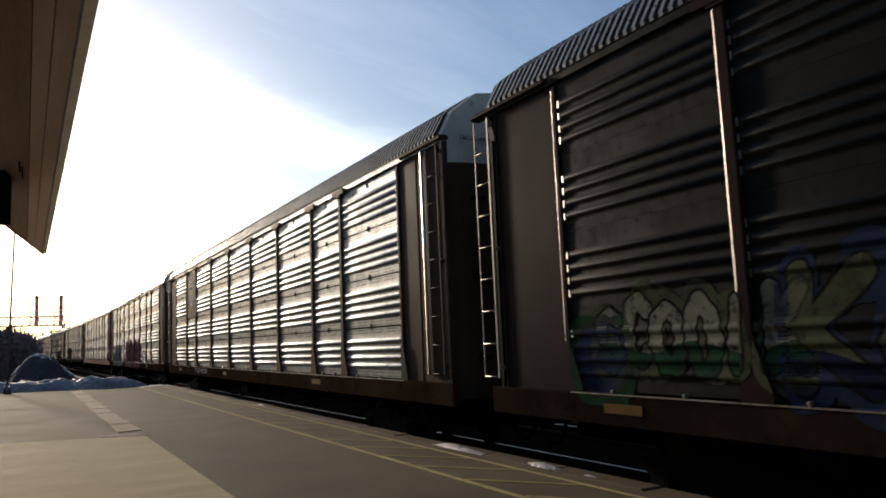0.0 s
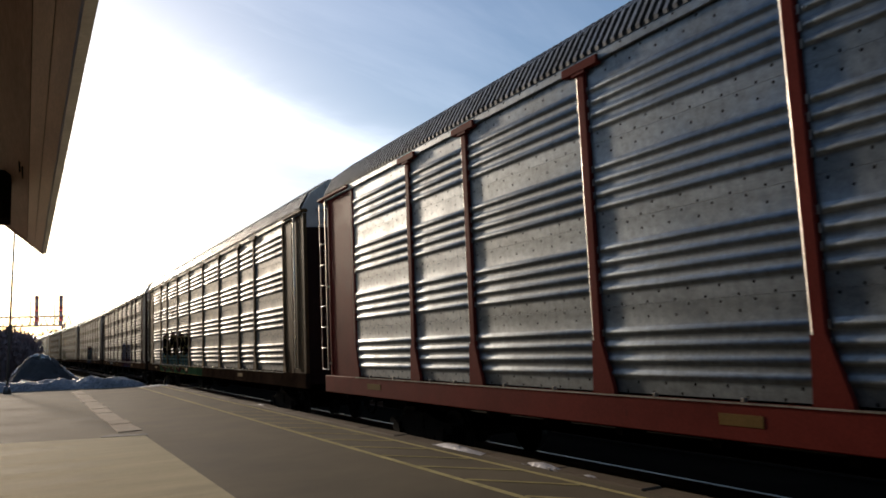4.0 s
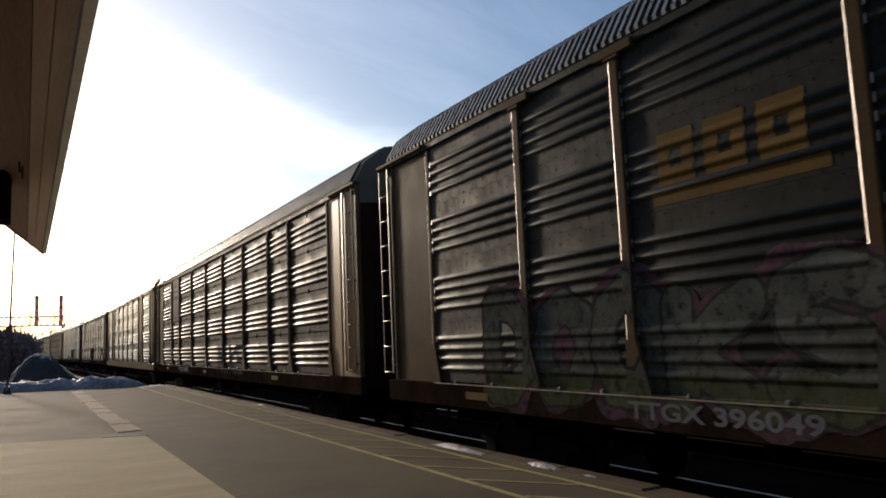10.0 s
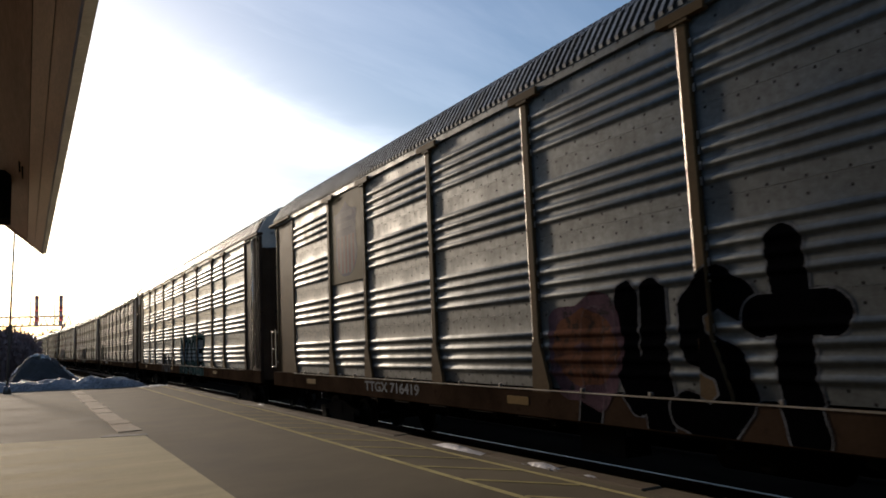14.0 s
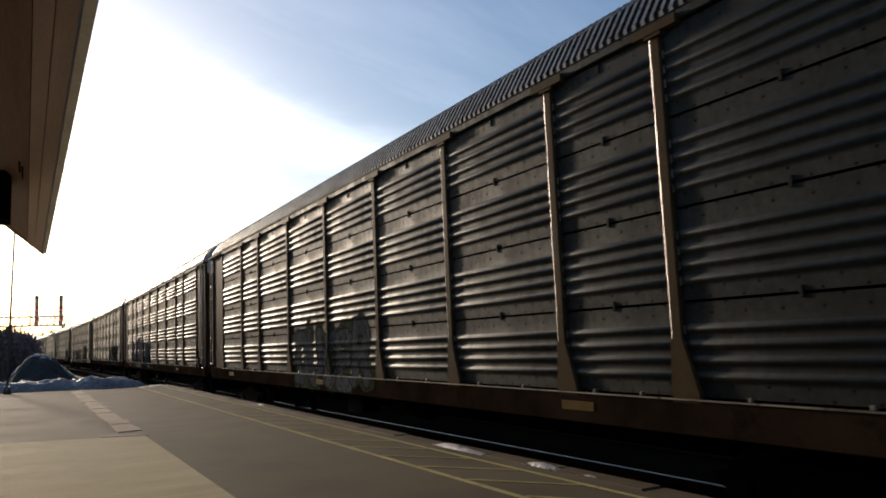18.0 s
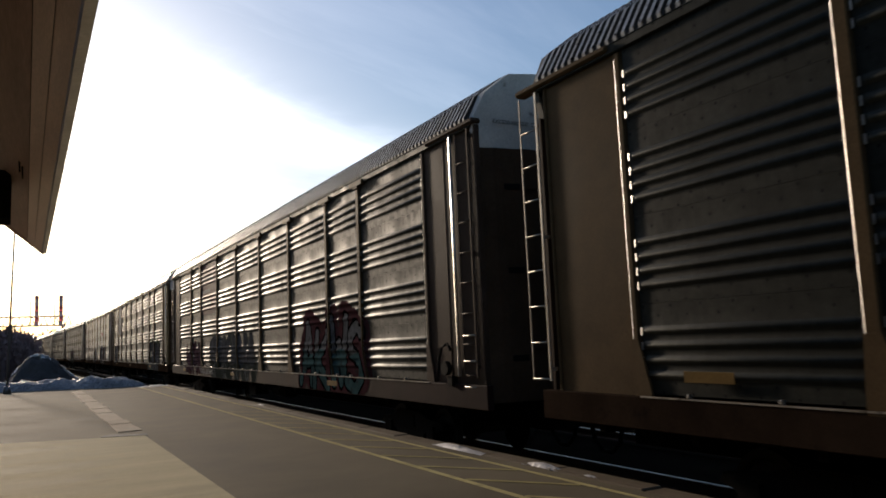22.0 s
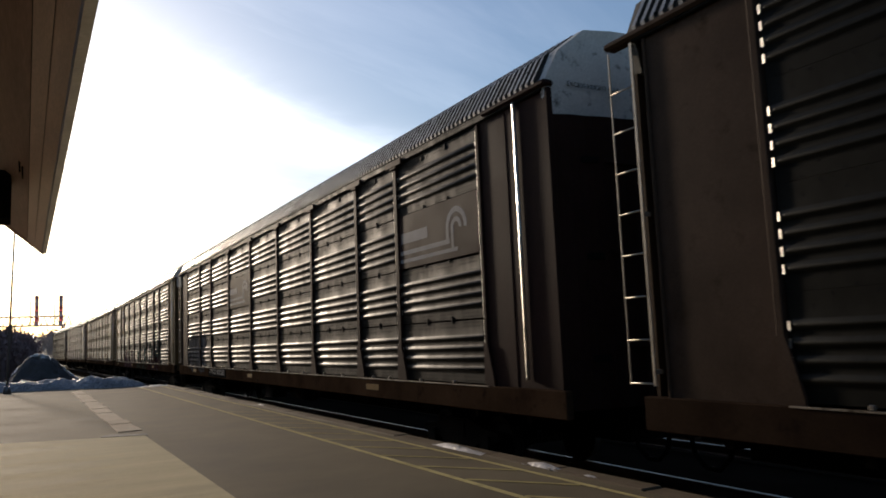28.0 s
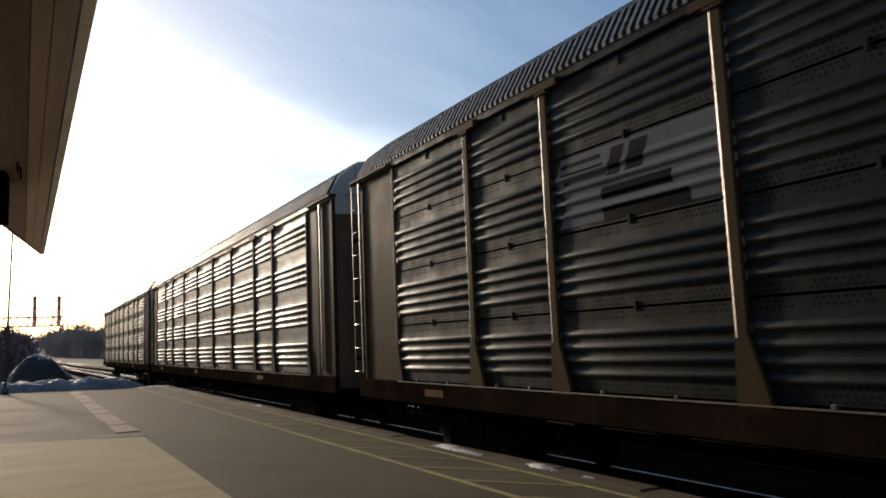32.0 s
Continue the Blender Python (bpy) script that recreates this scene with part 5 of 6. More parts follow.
def make_car(j, style, sheet, frame_, end, post="std", cap="white", label="", plates=(), door=None, sill=None, marks="", ladder_front=False, dark_plate=False, brake=False, tube_y=-12.75, front=None, short=False, dull_end=False):
    """An enclosed car carrier in parts: sheets between posts, roof, rails, end doors, ladders, trucks."""
    car = empty("autorack_car", label=label, category="railway car", group="cars of the train")
    sill_m = F[{"brown": "brownsill", "tan": "brownsill"}.get(sill, sill)] if sill else F["sill"]
    gap = 0.03 if style == "clip" else 0.003
    smat = S[sheet]
    skip = {(b, r) for b, r0, r1, *_ in plates for r in range(r0, r1 + 1)}
    for b, w in enumerate(WIDTHS):
        yc = (EDGES[b] + EDGES[b + 1]) / 2
        for r in range(4):
            if (b, r) in skip:
                continue
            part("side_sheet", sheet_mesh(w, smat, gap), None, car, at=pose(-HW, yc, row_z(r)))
    for b, r0, r1, mat_, lab in plates:
        add_plate(car, b, r0, r1, mat_, lab)
    pm = shared(("post", post), post_build(post), F[frame_], M_glint)
    pe = shared(("post", "end", dull_end), post_build("end"), F[end], F[end] if dull_end else M_glint)
    for k, y in enumerate(EDGES):
        part("side_post", pe if k in (0, 9) else pm, None, car, at=pose(-HW, y, 0))
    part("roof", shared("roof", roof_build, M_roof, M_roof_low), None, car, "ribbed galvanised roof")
    part("roof_rail", shared("roof_rail", lambda: box(-HW - 0.045, -HW + 0.06, -ROOF_END, ROOF_END, Z_P1 - 0.005, 5.36, 0.012), S[sheet]), None, car)
    part("side_sill", shared("side_sill", lambda: box(-HW - SILL_OUT, -HW + 0.05, -HALF + 0.3, HALF - 0.3, Z_SILL0, Z_SILL1, 0.012), sill_m), None, car)
    part("sill_flange", shared("sill_flange", lambda: box(-HW - SILL_OUT - 0.012, -HW - SILL_OUT + 0.01, -11.8, 11.8, Z_SILL1 - 0.012, Z_SILL1 + 0.004), M_flange), None, car, "rubbed top edge of the sill")
    lug = shared("lug", lambda: box(-0.075, -0.02, -0.022, 0.022, 0.0, 0.045, 0.008), M_flange)
    for b in range(9):
        for u in (0.3, 0.7):
            part("lug", lug, None, car, at=pose(-HW, EDGES[b] - u * WIDTHS[b] + 0.12 * math.sin(3.1 * b + j), Z_SILL1 + 0.004))
    # added dark sheet behind the seams, in place of the unlit inside
    part("inner_wall", shared("inner_wall", lambda: box(-HW + 0.05, -HW + 0.09, -12.9, 12.9, Z_SILL1, Z_P1 + 0.1), M_inner), None, car)
    part("far_side", shared("far_side", far_side_build, S["grey"]), None, car)
    dm = F[door or ("door" if end in ("brown", "tan") else end)]
    for sign in (-1, 1):
        a, b = sorted((sign * 11.8, sign * (DOOR_END if sign < 0 else 13.27)))
        part("end_plate", shared(("end_plate", sign), lambda: box(-HW + 0.005, -HW + 0.04, a, b, Z_SILL1 - 0.02, Z_P1, 0.004), F[front if front and sign < 0 else end]), None, car)
        part("corner_bar", shared(("corner_bar", sign), lambda: box(-HW - 0.02, -HW + 0.07, *sorted((sign * (b if sign > 0 else -a) - (0.05 if sign > 0 else -0.0), sign * (b if sign > 0 else -a) + (0.0 if sign > 0 else 0.06))), Z_SILL0 + 0.05, Z_P1 + 0.02, 0.012), F[end]), None, car)
        if sign < 0:
            part("plate_seam", shared("plate_seam", lambda: box(-HW - 0.004, -HW + 0.01, -12.47, -12.45, Z_SILL1, Z_P1 - 0.03, 0.002), F[end]), None, car)
            part("corner_tube", shared(("corner_tube", tube_y), lambda: corner_rod_build(tube_y), M_glossy), None, car, "polished corner rod")
        part("top_bracket", shared(("top_bracket", sign), lambda: box(-HW - 0.085, -HW + 0.1, *sorted((sign * 11.95, sign * (13.82 if sign > 0 else DOOR_END + 0.02))), Z_P1 + 0.03, 5.36, 0.03), F[end]), None, car)
        if sign > 0 or ladder_front:
            lad = part("ladder", shared(("ladder", sign, short), lambda: ladder_stiles_build(2.5 if short else 5.24), M_ladder if sign > 0 else F[end]), None, car, "side ladder of steel bars", pose(-HW + 0.0, 13.59 if sign > 0 else -13.12, 0))
            for k in range(3 if short else 8):
                part("rung", shared(("rung", sign), rung_build, M_ladder if sign > 0 else F[end]), None, lad, at=pose(0, 0, 1.52 + k * 0.462))
        part("end_cap", shared(("end_cap", sign), end_cap_build(sign * 13.46, sign), F[cap] if sign < 0 else F["grey"]), None, car, "painted end of the roof")
        for side in (-1, 1):
            leaf = part("end_door", shared(("end_door", sign, side), end_door_build(sign * 13.46, sign, side), dm), None, car)
            yb = sign * 13.655
            for z in (1.9, 3.1, 4.3):
                part("door_bar", shared(("door_bar", sign, side), lambda: box(*sorted((side * 0.1, side * 0.75)), yb - 0.02, yb + 0.02, -0.03, 0.03, 0.006), dm), None, leaf, at=pose(0, 0, z))
            if sign < 0 and side < 0:
                for z in (1.75, 3.05, 4.32):
                    part("slot", shared("slot", lambda: box(-0.2, 0.2, -0.03, 0.012, -0.045, 0.045, 0.005), M_inner), None, leaf, "dark hand slot", pose(-1.0, -13.535, z, 0, 0, -9))
        part("coupler", shared(("coupler", sign), coupler_build(sign), M_under), None, car)
        tk = part("truck", shared("truck", truck_build, M_under), None, car, "cast steel truck", pose(0, sign * 10.0, 0))
        for yy in (-0.87, 0.87):
            for side in (-1, 1):
                part("wheel", shared("wheel", wheel_build, M_wheel), None, tk, at=pose(side * 0.78, yy, 0.43, 0, 0, 0 if side < 0 else 180))
    part("underframe", shared("underframe", underframe_build, M_under), None, car)
    if style == "clip":
        cm = shared("sheet_clip", lambda: box(-0.014, 0.0, -0.02, 0.02, -0.055, 0.055, 0.005), M_bolt)
        for b in range(9):
            yc = (EDGES[b] + EDGES[b + 1]) / 2
            for r in (1, 2, 3, 4):
                for off in ((-0.42, 0.42) if WIDTHS[b] > 2.5 and j in (5, 20) else (0.0,)):
                    part("sheet_clip", cm, None, car, at=pose(-HW, yc + off, row_z(r) - (0.09 if r == 4 else 0.0)))
    if marks:
        lettering(marks, 0.245, EDGES[2] + 0.1, 1.155, car, P_["silver"], SILL_OUT + 0.005, "white stencilled reporting mark", 2.35, 0.006)
    if dark_plate:
        part("number_board", shared("number_board", lambda: box(-HW - SILL_OUT - 0.003, -HW - SILL_OUT + 0.01, EDGES[2] - 2.5, EDGES[2] + 0.3, Z_SILL0 + 0.04, Z_SILL1 - 0.025, 0.001), M_inner), None, car, "black painted number panel")
    if brake:
        pts = [(-12.15, 1.42), (-12.2, 1.75), (-12.32, 1.95), (-12.5, 2.0), (-12.6, 1.9)]
        bm = bmesh.new()
        for (ya, za), (yb, zb) in zip(pts, pts[1:]):
            add_tube(bm, (-HW - 0.09, ya, za), (-HW - 0.09, yb, zb), 0.022, None, 8)
        add_tube(bm, (-HW - 0.12, -12.42, 1.62), (-HW - 0.04, -12.42, 1.62), 0.11, None, 14)
        add_box(bm, -HW - 0.10, -HW + 0.02, -12.62, -12.5, 1.36, 1.5)
        part("hand_brake", bm, M_under, car, "dark hand brake rod and wheel by the end post")
        for k in range(3):
            part("grab_iron", shared("grab_iron", lambda: tube((-HW - 0.05, -13.3, 0), (-HW - 0.05, -12.95, 0), 0.014, None, 8), M_ladder), None, car, at=pose(0, 0, 1.35 + k * 0.38))
    for y, wd in ((10.9, 0.62), (2.4, 0.5), (-6.8, 0.6)):
        part("reflector", shared(("reflector", wd), lambda wd=wd: box(-HW - SILL_OUT - 0.006, -HW - SILL_OUT, -wd / 2, wd / 2, 0, 0.11, 0.002), P_["amber"]), None, car, at=pose(0, y - (j * 0.37) % 1.1, Z_SILL0 + (0.14 if j != 15 else 0.52)))
    for sign in (-1, 1):
        end_words(car, sign, cap)
    return car


def graffiti(car, text, bay, height, width, weight, body, rim, edge=0.06, z0=1.12, cloud=None, backs=None, shine=0.0, split=None, low=None, seed=1, hollow=False, label="sprayed graffiti letters"):
    segs, end_u = letters(text, z0 + weight, height, width, weight, seed)
    k = int(bay)
    y_hi = EDGES[k] - (bay - k) * WIDTHS[min(k, 8)] + 0.1
    m = tag_mask(segs, weight, edge, cloud, shine, split, hollow)
    coat(None, "graffiti", [spray(body), spray(rim), spray(backs or rim), spray("silver"), spray(low or body)], y_hi, max(y_hi - end_u - 0.5, -13.2), Z_SILL0 + 0.02, min(z0 + height * 1.2 + 2 * weight + 0.3, 3.3), car, m, label, lift=0.001)


def slant_emblem(car, bay, z, mat_, scale=1.0):
    """A plain emblem of slanted bars over two word bars."""
    y_hi = EDGES[bay] - 0.25
    s = scale
    items = [("s", 0.05 * s, 0.95 * s, z + 0.62 * s, z + 0.67 * s, 0.3, 1), ("s", 0.0, 0.9 * s, z + 0.74 * s, z + 0.79 * s, 0.3, 1), ("s", 0.0, 0.85 * s, z + 0.86 * s, z + 0.91 * s, 0.3, 1),
             ("s", 0.95 * s, 1.2 * s, z + 0.58 * s, z + 0.95 * s, 0.35, 1), ("s", 1.3 * s, 1.62 * s, z + 0.58 * s, z + 0.95 * s, 0.35, 1),
             ("r", 0.85 * s, 2.1 * s, z + 0.28 * s, z + 0.46 * s, 1), ("r", 0.85 * s, 2.35 * s, z, z + 0.18 * s, 1)]
    coat(None, "emblem", [mat_], y_hi, y_hi - 2.5 * s, z, z + s, car, shapes_mask(items), "plain painted emblem of slanted bars", lift=0.001)


def block_emblem(car, bay, z, mat_, h=0.5, brackets=False, underline=False, width=1.9):
    y_hi = EDGES[bay] - 0.35
    w = width / 3
    items = []
    for k in range(3):
        items.append(("r", 0.2 + k * w, 0.2 + k * w + w * 0.78, z, z + h, 1))
        items.append(("r", 0.2 + k * w + w * 0.28, 0.2 + k * w + w * 0.52, z + h * 0.32, z + h * 0.66, 0))
    if brackets:
        for a, s in ((0.0, 1), (width + 0.22, -1)):
            items += [("r", a - 0.02, a + 0.03, z - 0.25, z + h + 0.25, 1), ("r", min(a, a + s * 0.12), max(a, a + s * 0.12), z + h + 0.2, z + h + 0.25, 1), ("r", min(a, a + s * 0.12), max(a, a + s * 0.12), z - 0.25, z - 0.2, 1)]
    if underline:
        items.append(("r", 0.1, width + 0.25, z - 0.2, z - 0.08, 1))
    coat(None, "emblem", [mat_], y_hi, y_hi - width - 0.5, z - 0.3, z + h + 0.3, car, shapes_mask(items), "plain painted block emblem", lift=0.001)


# ---- the train, front to rear ----
SHIELD_PLATE = P_["shieldyellow"]
CARS = []
c = make_car(0, "rib", "dark", "maroon", "maroon", label="dark grimy car carrier with maroon posts and sprayed letters", cap="white")
graffiti(c, "O", 0.05, 0.45, 0.55, 0.2, "blue", "dull", 0.06, 1.4, 0.1, "green", seed=6, label="murky blue and green sprayed cloud")
graffiti(c, "SCOOIK", 0.2, 0.62, 0.42, 0.085, "pale_olive", "soot", 0.03, 1.62, 0.06, "olive", seed=4, split=1.9, low="green")
graffiti(c, "KC", 1.2, 0.85, 0.75, 0.12, "olive", "soot", 0.03, 1.42, 0.1, "blue", seed=5, split=1.8, low="navy")
CARS.append(c)
c = make_car(1, "clip", "bright_holes", "yellowbrown", "brown", sill="brown", marks="TTGX 981328", ladder_front=True, label="bright silver car carrier with punched side sheets and yellow sill", plates=((1, 2, 3, SHIELD_PLATE, "yellow plate with a faded shield"),))
add_shield(c, 1, 2, True, 1.0, 1.25, row_z(2) + 0.45)
CARS.append(c)
c = make_car(2, "rib", "bright", "tan", "tan", marks="TTGX 707381", label="silver car carrier with big red sprayed letters")
slant_emblem(c, 2, row_z(2) + 0.1, P_["black"], 0.95)
graffiti(c, "AWAERS", 0.16, 1.0, 0.82, 0.17, "sky", "maroon", 0.045, 1.02, 0.045, "yellow", shine=0.03, seed=9, split=1.35, low="sky", label="pale blue sprayed letters with maroon outlines over yellow")
graffiti(c, "O", 0.02, 0.35, 0.5, 0.2, "olive", "olive", 0.01, 1.3, 0.06, "yellow", seed=2)
graffiti(c, "PANCES", 3.35, 1.0, 1.15, 0.2, "red", "soot", 0.05, 1.12, 0.14, "red", shine=0.04, seed=3, label="big red sprayed letters with dark outlines")
graffiti(c, "O", 5.95, 0.7, 0.6, 0.14, "sky", "teal", 0.05, 1.3, 0.06, "teal", seed=5)
graffiti(c, "OC", 6.3, 0.45, 0.5, 0.04, "grey", "grey", 0.01, 1.6, seed=6)
CARS.append(c)
c = make_car(3, "rib", "bright", "red", "red", brake=True, sill="red", ladder_front=True, label="silver car carrier with red posts, sill and ends")
block_emblem(c, 6, row_z(2) + 0.12, P_["flag_red"], 0.3, width=2.0)
CARS.append(c)
c = make_car(4, "rib", "silver", "tan", "tan", dull_end=True, label="silver car carrier with green and yellow sprayed letters", door="maroon")
block_emblem(c, 2, row_z(2) + 0.25, P_["black"], 0.34, True, width=1.25)
coat(None, "painted_band", [spray("green"), spray("yellow")], EDGES[1], EDGES[5], 1.04, 1.37, c, lambda u, v: np.where(v > 1.335 + 0.015 * np.sin(u * 4), 2, np.where(v < 1.065 + 0.015 * np.sin(u * 2.3), 2, 1)), "green sprayed band along the sill", lift=0.0)
graffiti(c, "EACKCOE", 1.3, 0.98, 0.95, 0.19, "black", "yellow", 0.06, 1.3, 0.11, "maroon", seed=12, split=1.85, low="teal", label="sprayed letters in black, teal and yellow over maroon")
CARS.append(c)
c = make_car(5, "clip", "dark_holes", "maroon", "maroon", cap="flaky", sill="brown", dark_plate=True, marks="TTGX 983047", tube_y=-12.97, label="dark olive car carrier with maroon posts and blue graffiti")
slant_emblem(c, 2, row_z(2) + 0.05, P_["silver"], 1.0)
graffiti(c, "ZWNK", 5.1, 1.05, 1.2, 0.15, "grey", "navy", 0.08, 1.05, 0.12, "blue", seed=21, split=1.6, low="maroon")
CARS.append(c)
c = make_car(6, "rib", "olive", "tan", "brown", ladder_front=True, label="weathered olive car carrier with blue graffiti low on its side")
graffiti(c, "CHUND", 4.05, 1.0, 1.0, 0.13, "teal", "navy", 0.09, 1.15, 0.2, "maroon", seed=31, shine=0.04)
graffiti(c, "ELIZ MENS", 6.1, 0.24, 0.3, 0.012, "silver", "silver", 0.006, 1.95, seed=8)
graffiti(c, "KRUZ", 6.15, 0.2, 0.28, 0.012, "silver", "silver", 0.006, 1.62, seed=18)
CARS.append(c)
c = make_car(7, "rib", "olive", "tan", "tan", door="brown", marks="TTGX 396049", ladder_front=True, tube_y=-13.0, label="weathered olive car carrier with faded green graffiti")
block_emblem(c, 2, row_z(2) + 0.25, P_["amber"], 0.55, False, True, 1.9)
graffiti(c, "DOOKS", 0.6, 1.05, 1.1, 0.2, "murk", "dull", 0.04, 1.2, 0.06, "pink", seed=41, split=1.6, low="olive")
graffiti(c, "OK", 5.2, 1.5, 1.6, 0.03, "grey", "grey", 0.01, 1.3, seed=2)
CARS.append(c)
c = make_car(8, "clip", "dark_holes", "tan", "tan", "slim", cap="grey", door="maroon", marks="TTGX 254002", ladder_front=True, front="bar", label="dark car carrier with slim tan posts and a shield plate", plates=((1, 2, 3, SHIELD_PLATE, "yellow plate with a shield emblem"),))
add_shield(c, 1, 2, False, 1.4, 1.6)
graffiti(c, "NUKE", 4.7, 0.8, 1.1, 0.05, "grey", "grey", 0.02, 1.2, seed=14)
CARS.append(c)
c = make_car(9, "rib", "bright", "yellow", "yellow", brake=True, sill="yellow", cap="yellow", ladder_front=True, short=True, label="silver and yellow car carrier with a large shield emblem", plates=((1, 0, 3, F["yellow"], "dented yellow painted plate"), (7, 0, 3, F["yellow"], "dented yellow painted plate")))
add_shield(c, 1, 2, False, 1.3, 1.5, 3.72, True)
lettering("BUILDING", 0.37, EDGES[1] - 0.12, 3.3, c, P_["umber"], 0.0145, "dark brown painted words", 1.75, 0.006)
lettering("AMERICA", 0.37, EDGES[1] - 0.12, 2.88, c, P_["umber"], 0.0145, "dark brown painted words", 1.75, 0.006)
CARS.append(c)
c = make_car(10, "rib", "silver", "tan", "tan", brake=True, cap="grey", door="brown", sill="brown", marks="TTGX 716419", ladder_front=True, short=True, label="silver car carrier with a shield plate and black sprayed letters", plates=((1, 2, 3, SHIELD_PLATE, "yellow plate with a shield emblem"),))
add_shield(c, 1, 2, False, 1.35, 1.6)
graffiti(c, "O", 4.12, 0.5, 0.9, 0.2, "orange", "pink", 0.06, 1.45, 0.12, "pink", seed=52, label="faded orange and pink sprayed cloud")
graffiti(c, "juSt", 4.2, 1.35, 0.8, 0.19, "black", "silver", 0.022, 0.9, None, "black", seed=51, label="large black sprayed letters with pale outlines")
graffiti(c, "DPE", 8.05, 0.8, 0.75, 0.05, "soot", "soot", 0.02, 1.5, seed=17)
CARS.append(c)
c = make_car(11, "rib", "bright", "tan", "brown", ladder_front=True, label="silver car carrier with teal and white graffiti", sill="brown")
block_emblem(c, 2, row_z(2) + 0.2, P_["grey"], 0.28, True, width=1.15)
graffiti(c, "RUN", 2.95, 0.6, 0.85, 0.1, "grey", "dull", 0.05, 1.0, seed=61)
graffiti(c, "WANE", 4.7, 1.0, 1.2, 0.17, "sky", "black", 0.08, 1.0, 0.2, "teal", seed=62, shine=0.05, split=1.6, low="teal")
CARS.append(c)
c = make_car(12, "rib", "dark", "brown", "brown", marks="TTGX 990418", label="dark car carrier with a pale graffiti figure near its end")
graffiti(c, "O", 0.2, 0.9, 1.0, 0.22, "dull", "teal", 0.06, 1.15, 0.15, "dull", seed=71)
graffiti(c, "NEM", 1.4, 0.55, 0.7, 0.05, "grey", "grey", 0.02, 1.5, seed=72)
CARS.append(c)
c = make_car(13, "clip", "grey", "tan", "brown", label="weathered car carrier with chalky white sprayed letters")
graffiti(c, "DUCER", 3.2, 0.95, 0.85, 0.16, "silver", "dull", 0.05, 1.12, 0.08, "olive", seed=81, label="chalky white sprayed letters")
CARS.append(c)
c = make_car(14, "rib", "grey", "tan", "brown", brake=True, marks="ETTX 702751", label="grey car carrier with outlined grey letters")
graffiti(c, "OJSTK", 1.02, 1.0, 0.75, 0.16, "lilac", "black", 0.05, 1.3, 0.08, "pink", seed=91, shine=0.04, split=1.6, low="grey")
graffiti(c, "UNS", 3.1, 0.95, 0.8, 0.13, "teal", "dull", 0.03, 1.25, 0.12, "navy", seed=95)
graffiti(c, "IUIZNIRI", 3.35, 1.25, 0.75, 0.012, "silver", "silver", 0.005, 1.2, seed=92)
CARS.append(c)
c = make_car(15, "rib", "olive", "tan", "tan", ladder_front=True, label="weathered olive car carrier with black and white sprayed letters", door="brown")
graffiti(c, "nnn", 5.8, 1.05, 0.42, 0.16, "soot", "white", 0.025, 0.98, seed=103, label="black sprayed letters with thin white outlines")
graffiti(c, "OnSnn", 6.35, 1.15, 0.85, 0.24, "soot", "white", 0.03, 0.95, seed=101, label="black sprayed letters with thin white outlines")
CARS.append(c)
c = make_car(16, "rib", "olive", "tan", "brown", brake=True, marks="TTGX 852491", ladder_front=True, label="weathered car carrier with a faded maroon sign and red graffiti", sill="maroon")
ym = EDGES[2]
coat(None, "emblem", [P_["cpred"], P_["silver"]], ym - 0.07, EDGES[3] + 0.07, row_z(2), row_z(4) - 0.05, c, shapes_mask([("r", 0, 3, row_z(2), row_z(4), 1), ("r", 0.15, 2.1, row_z(3) + 0.3, row_z(3) + 0.43, 2), ("r", 0.15, 1.55, row_z(2) + 0.8, row_z(2) + 0.93, 2), ("r", 0.15, 1.65, row_z(2) + 0.35, row_z(2) + 0.48, 2)]), "faded maroon sign with pale word bars", lift=0.001)
graffiti(c, "WSAN", 0.6, 0.8, 0.8, 0.1, "pink", "black", 0.04, 1.15, 0.06, "cpred", seed=114)
graffiti(c, "SZKANA", 2.55, 1.05, 0.95, 0.2, "grey", "soot", 0.03, 1.0, 0.05, "murk", seed=111, split=1.55, low="dull", shine=0.05)
graffiti(c, "AKWS", 6.3, 1.25, 1.0, 0.12, "silver", "black", 0.06, 1.05, 0.2, "cpred", seed=112, split=1.9, low="teal", label="sprayed red, teal and white letters")
CARS.append(c)
c = make_car(17, "rib", "grey", "tan", "tan", brake=True, ladder_front=True, label="weathered car carrier with outlined letters near its end", plates=((1, 2, 3, P_["palewhite"], "pale blank plate"),))
graffiti(c, "elm", 0.03, 0.85, 0.62, 0.1, "silver", "black", 0.055, 1.3, 0.035, "silver", seed=121)
graffiti(c, "KAHN", 6.92, 1.05, 0.78, 0.2, "grey", "black", 0.035, 1.0, 0.1, "olive", seed=122, label="pale grey sprayed letters with black outlines")
CARS.append(c)
c = make_car(18, "rib", "silver", "yellowbrown", "brown", label="silver car carrier with black outlined sprayed letters")
block_emblem(c, 6, row_z(2) + 0.2, P_["flag_red"], 0.3, width=2.0)
graffiti(c, "UNO", 3.6, 0.85, 0.95, 0.14, "grey", "black", 0.05, 1.15, seed=131)
graffiti(c, "MUDR", 6.05, 1.05, 0.95, 0.16, "silver", "black", 0.045, 1.1, seed=132, label="silver letters with black outlines")
CARS.append(c)
c = make_car(19, "rib", "dark", "tan", "brown", dull_end=True, marks="TTGX 996230", label="dark car carrier with a faded shield plate", plates=((1, 2, 3, SHIELD_PLATE, "tan plate with a faded shield"),))
add_shield(c, 1, 2, True, 1.4, 1.6)
graffiti(c, "SOUL", 3.05, 1.1, 1.1, 0.17, "pink", "dull", 0.06, 1.05, 0.1, "grey", seed=141, split=1.8, low="dull")
CARS.append(c)
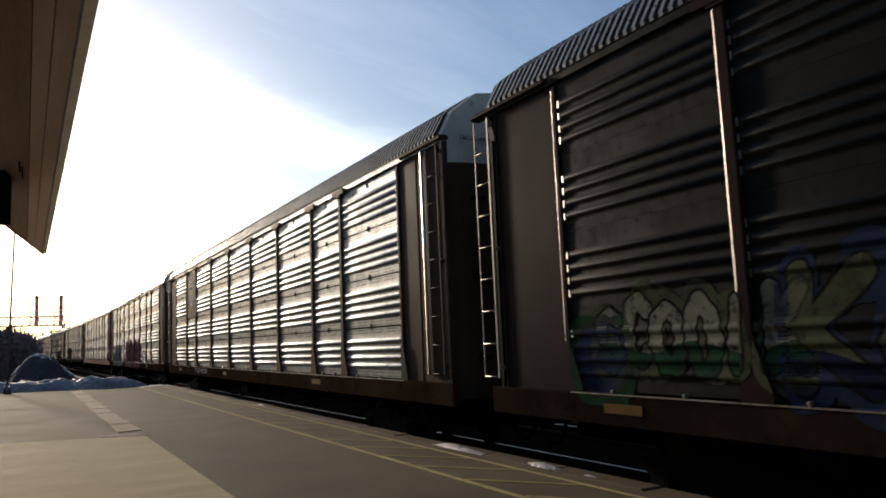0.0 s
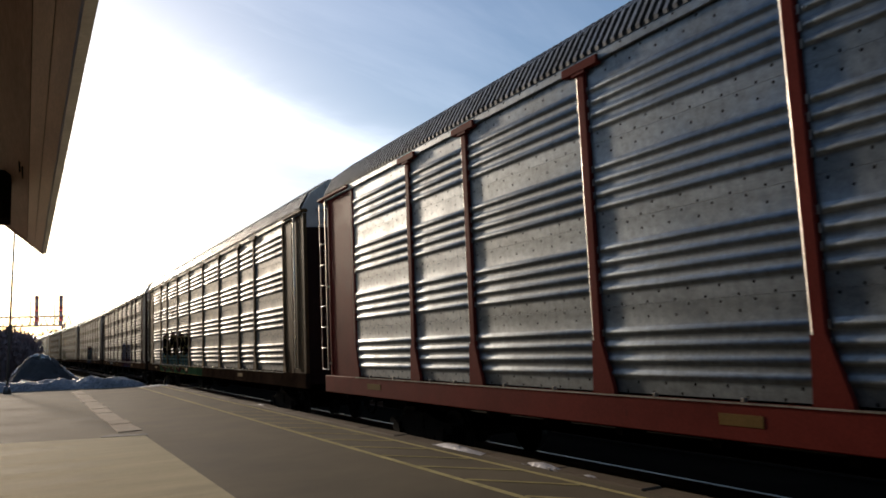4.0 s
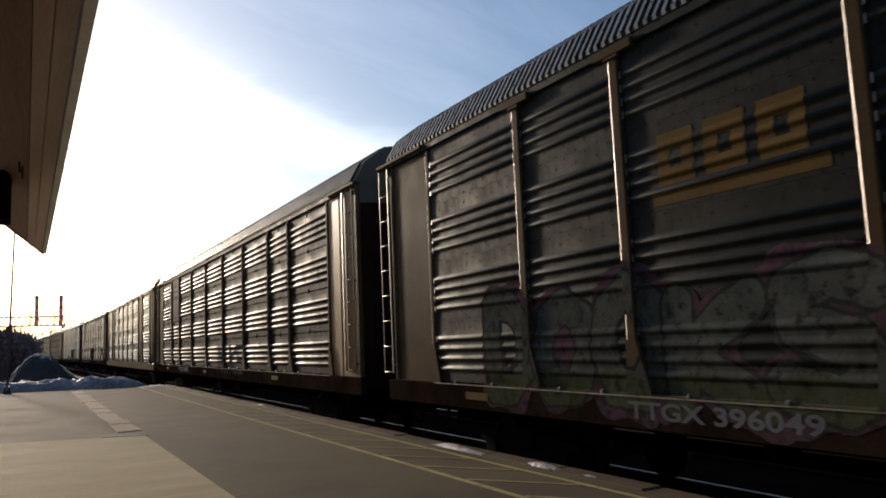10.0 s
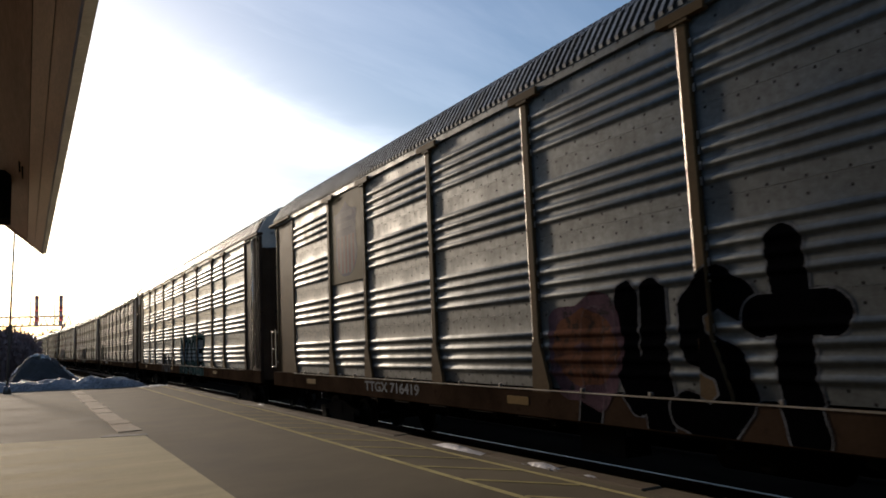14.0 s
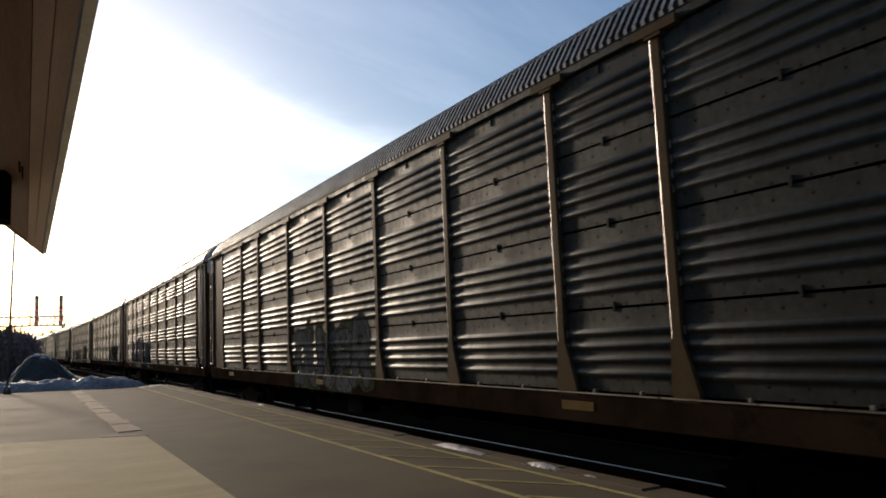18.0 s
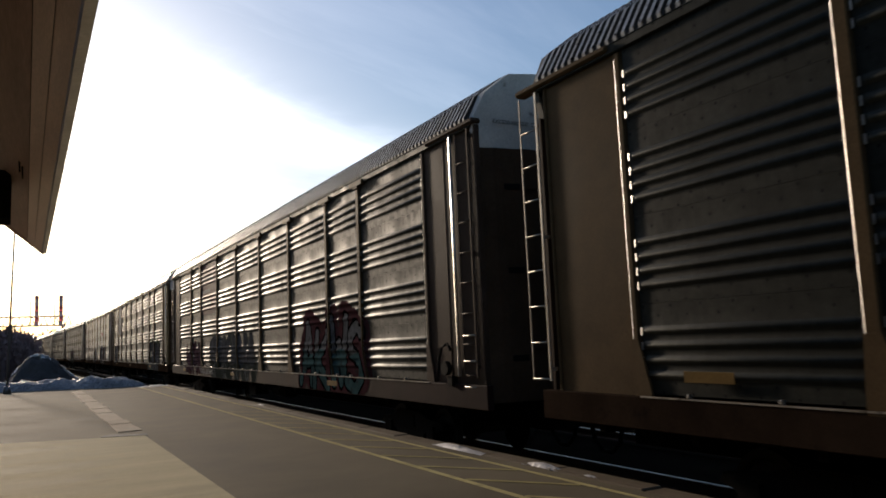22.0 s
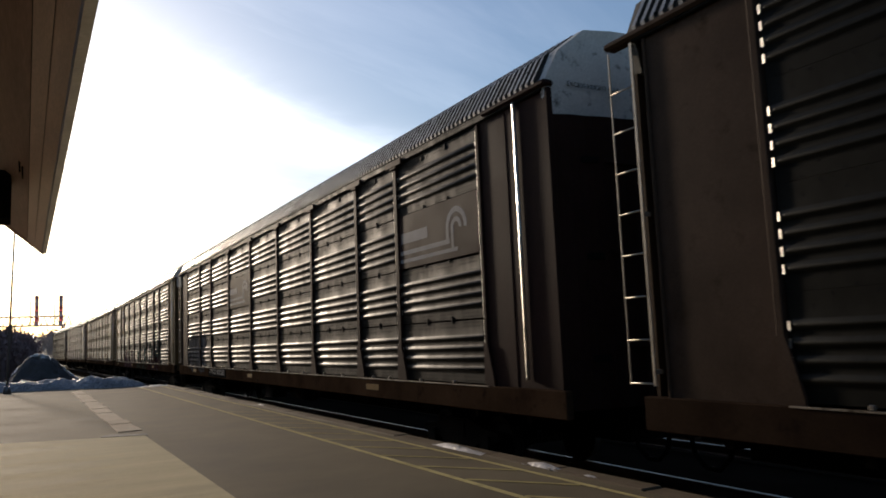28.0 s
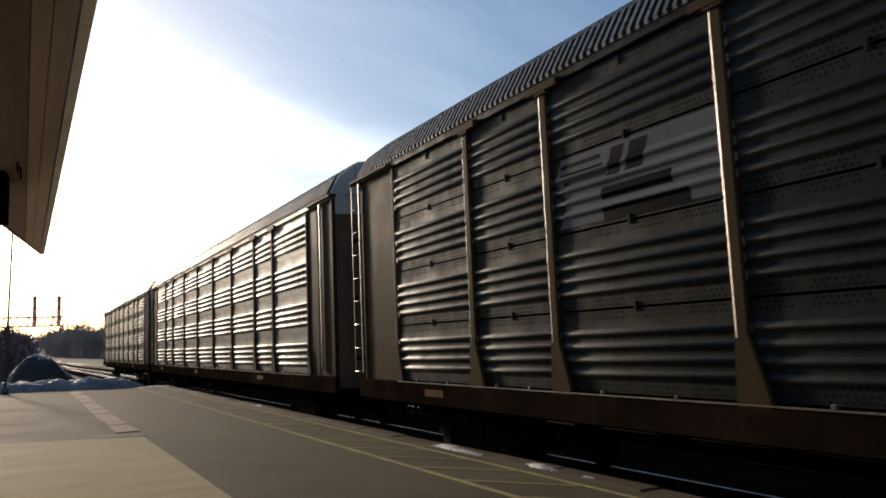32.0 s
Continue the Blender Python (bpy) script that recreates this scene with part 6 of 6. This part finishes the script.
c = make_car(20, "clip", "dark_holes", "maroon", "maroon", sill="brown", cap="flaky", dark_plate=True, marks="TTGX 901300", label="dark car carrier with maroon posts and white wheel emblems", plates=tuple((b, 2, 2, P_["maroon"], "maroon plate with a white wheel emblem") for b in (3, 8)))
for b in (3, 8):
    z = row_z(2)
    yh = EDGES[b] - 0.12
    coat(None, "emblem", [P_["white"]], yh, yh - 2.5, z + 0.04, z + 0.9, c, shapes_mask([
        ("r", 0.05, 1.05, z + 0.44, z + 0.62, 1), ("r", 0.0, 2.05, z + 0.10, z + 0.17, 1), ("r", 0.0, 1.80, z + 0.24, z + 0.31, 1),
        ("a", 2.02, z + 0.47, 0.33, 0.24, -5, 180, 1), ("a", 2.02, z + 0.47, 0.17, 0.09, -5, 180, 1), ("r", 1.69, 1.78, z + 0.24, z + 0.48, 1), ("r", 1.85, 1.93, z + 0.10, z + 0.48, 1)]), "plain white emblem of rings and lines", flat=0.0235)
graffiti(c, "SHRZ", 0.12, 0.85, 0.7, 0.16, "silver", "soot", 0.04, 1.3, 0.04, "grey", seed=151, label="chalky white sprayed letters with dark outlines")
CARS.append(c)
c = make_car(21, "clip", "grey", "brown", "tan", "slim", label="weathered car carrier with a shield plate and pale graffiti", plates=((1, 2, 3, SHIELD_PLATE, "yellow plate with a shield emblem"),), door="tan")
add_shield(c, 1, 2, False, 1.45, 1.65)
graffiti(c, "HNIUIN", 2.1, 0.95, 0.7, 0.09, "pink", "navy", 0.03, 1.0, seed=161)
graffiti(c, "NLIUE", 4.5, 1.1, 0.85, 0.1, "teal", "black", 0.04, 0.98, seed=162, split=1.6, low="dull")
graffiti(c, "DCMW", 6.3, 1.15, 0.95, 0.15, "dull", "teal", 0.03, 1.0, None, "blue", seed=163, split=1.7, low="maroon")
CARS.append(c)
c = make_car(22, "clip", "grey_holes", "tan", "tan", label="grey car carrier with tan posts and a dark emblem")
ym = EDGES[2]
coat(None, "pale_patch", [P_["silver"]], ym - 0.1, EDGES[3] + 0.1, row_z(2) + 0.05, row_z(3) - 0.05, c, lambda u, v: np.where(u > 0.15 + 0.08 * np.sin(v * 9), 1, 0), "pale cleaned patch", lift=0.0)
slant_emblem(c, 2, row_z(2) + 0.03, P_["black"], 0.88)
CARS.append(c)
CARS.append(make_car(23, "rib", "silver", "brown", "brown", door="doorlight", label="silver car carrier with brown ends"))
CARS.append(make_car(24, "clip", "grey_holes", "brown", "brown", label="dull grey car carrier at the rear of the train"))

LEAD = ((0, 0.91), (1, 0.92), (2, 0.54), (3, 0.53), (4.5, 0.2), (6, -0.1), (7, -0.03), (8, -0.12), (9, -0.15), (10, -0.12), (11, -0.21), (12, -0.2), (13, -0.16), (14, -0.2), (15, -0.15),
        (16.5, 0.0), (18, 0.22), (19, 0.63), (20, 1.05), (21, 1.08), (22, 1.1), (23, 1.41), (24, 1.74), (25, 1.79), (26.5, 2.05), (28, 2.25), (29, 2.44), (30, 2.4), (31, 2.36), (32, 2.6), (33, 2.7))
SLACK = {1: -0.2, 14: -0.2}      # couplers pushed together


def rear_place(j, t):
    """Where the middle of a car stands along the line at t seconds."""
    d = float(np.interp(t, [a for a, b in LEAD], [b for a, b in LEAD]))
    return 8.616 + PITCH * j + SLACK.get(j, 0.0) + d - 19.495 * t - HALF


def motions():
    for j, car in enumerate(CARS):
        rows = []
        for i in range(65):
            t = i * 0.5
            y = rear_place(j, t)
            ya, yb = y - 10.0, y + 10.0
            (xa, za), (xb, zb) = bend(ya), bend(yb)
            rz = math.degrees(math.atan2(-(xb - xa), yb - ya))
            rx = math.degrees(math.atan2(zb - za, yb - ya))
            rows.append((t, pose(TRACK_X + (xa + xb) / 2, y, RAIL + (za + zb) / 2, rx, 0, rz)))
        walk(car, rows)


motions()
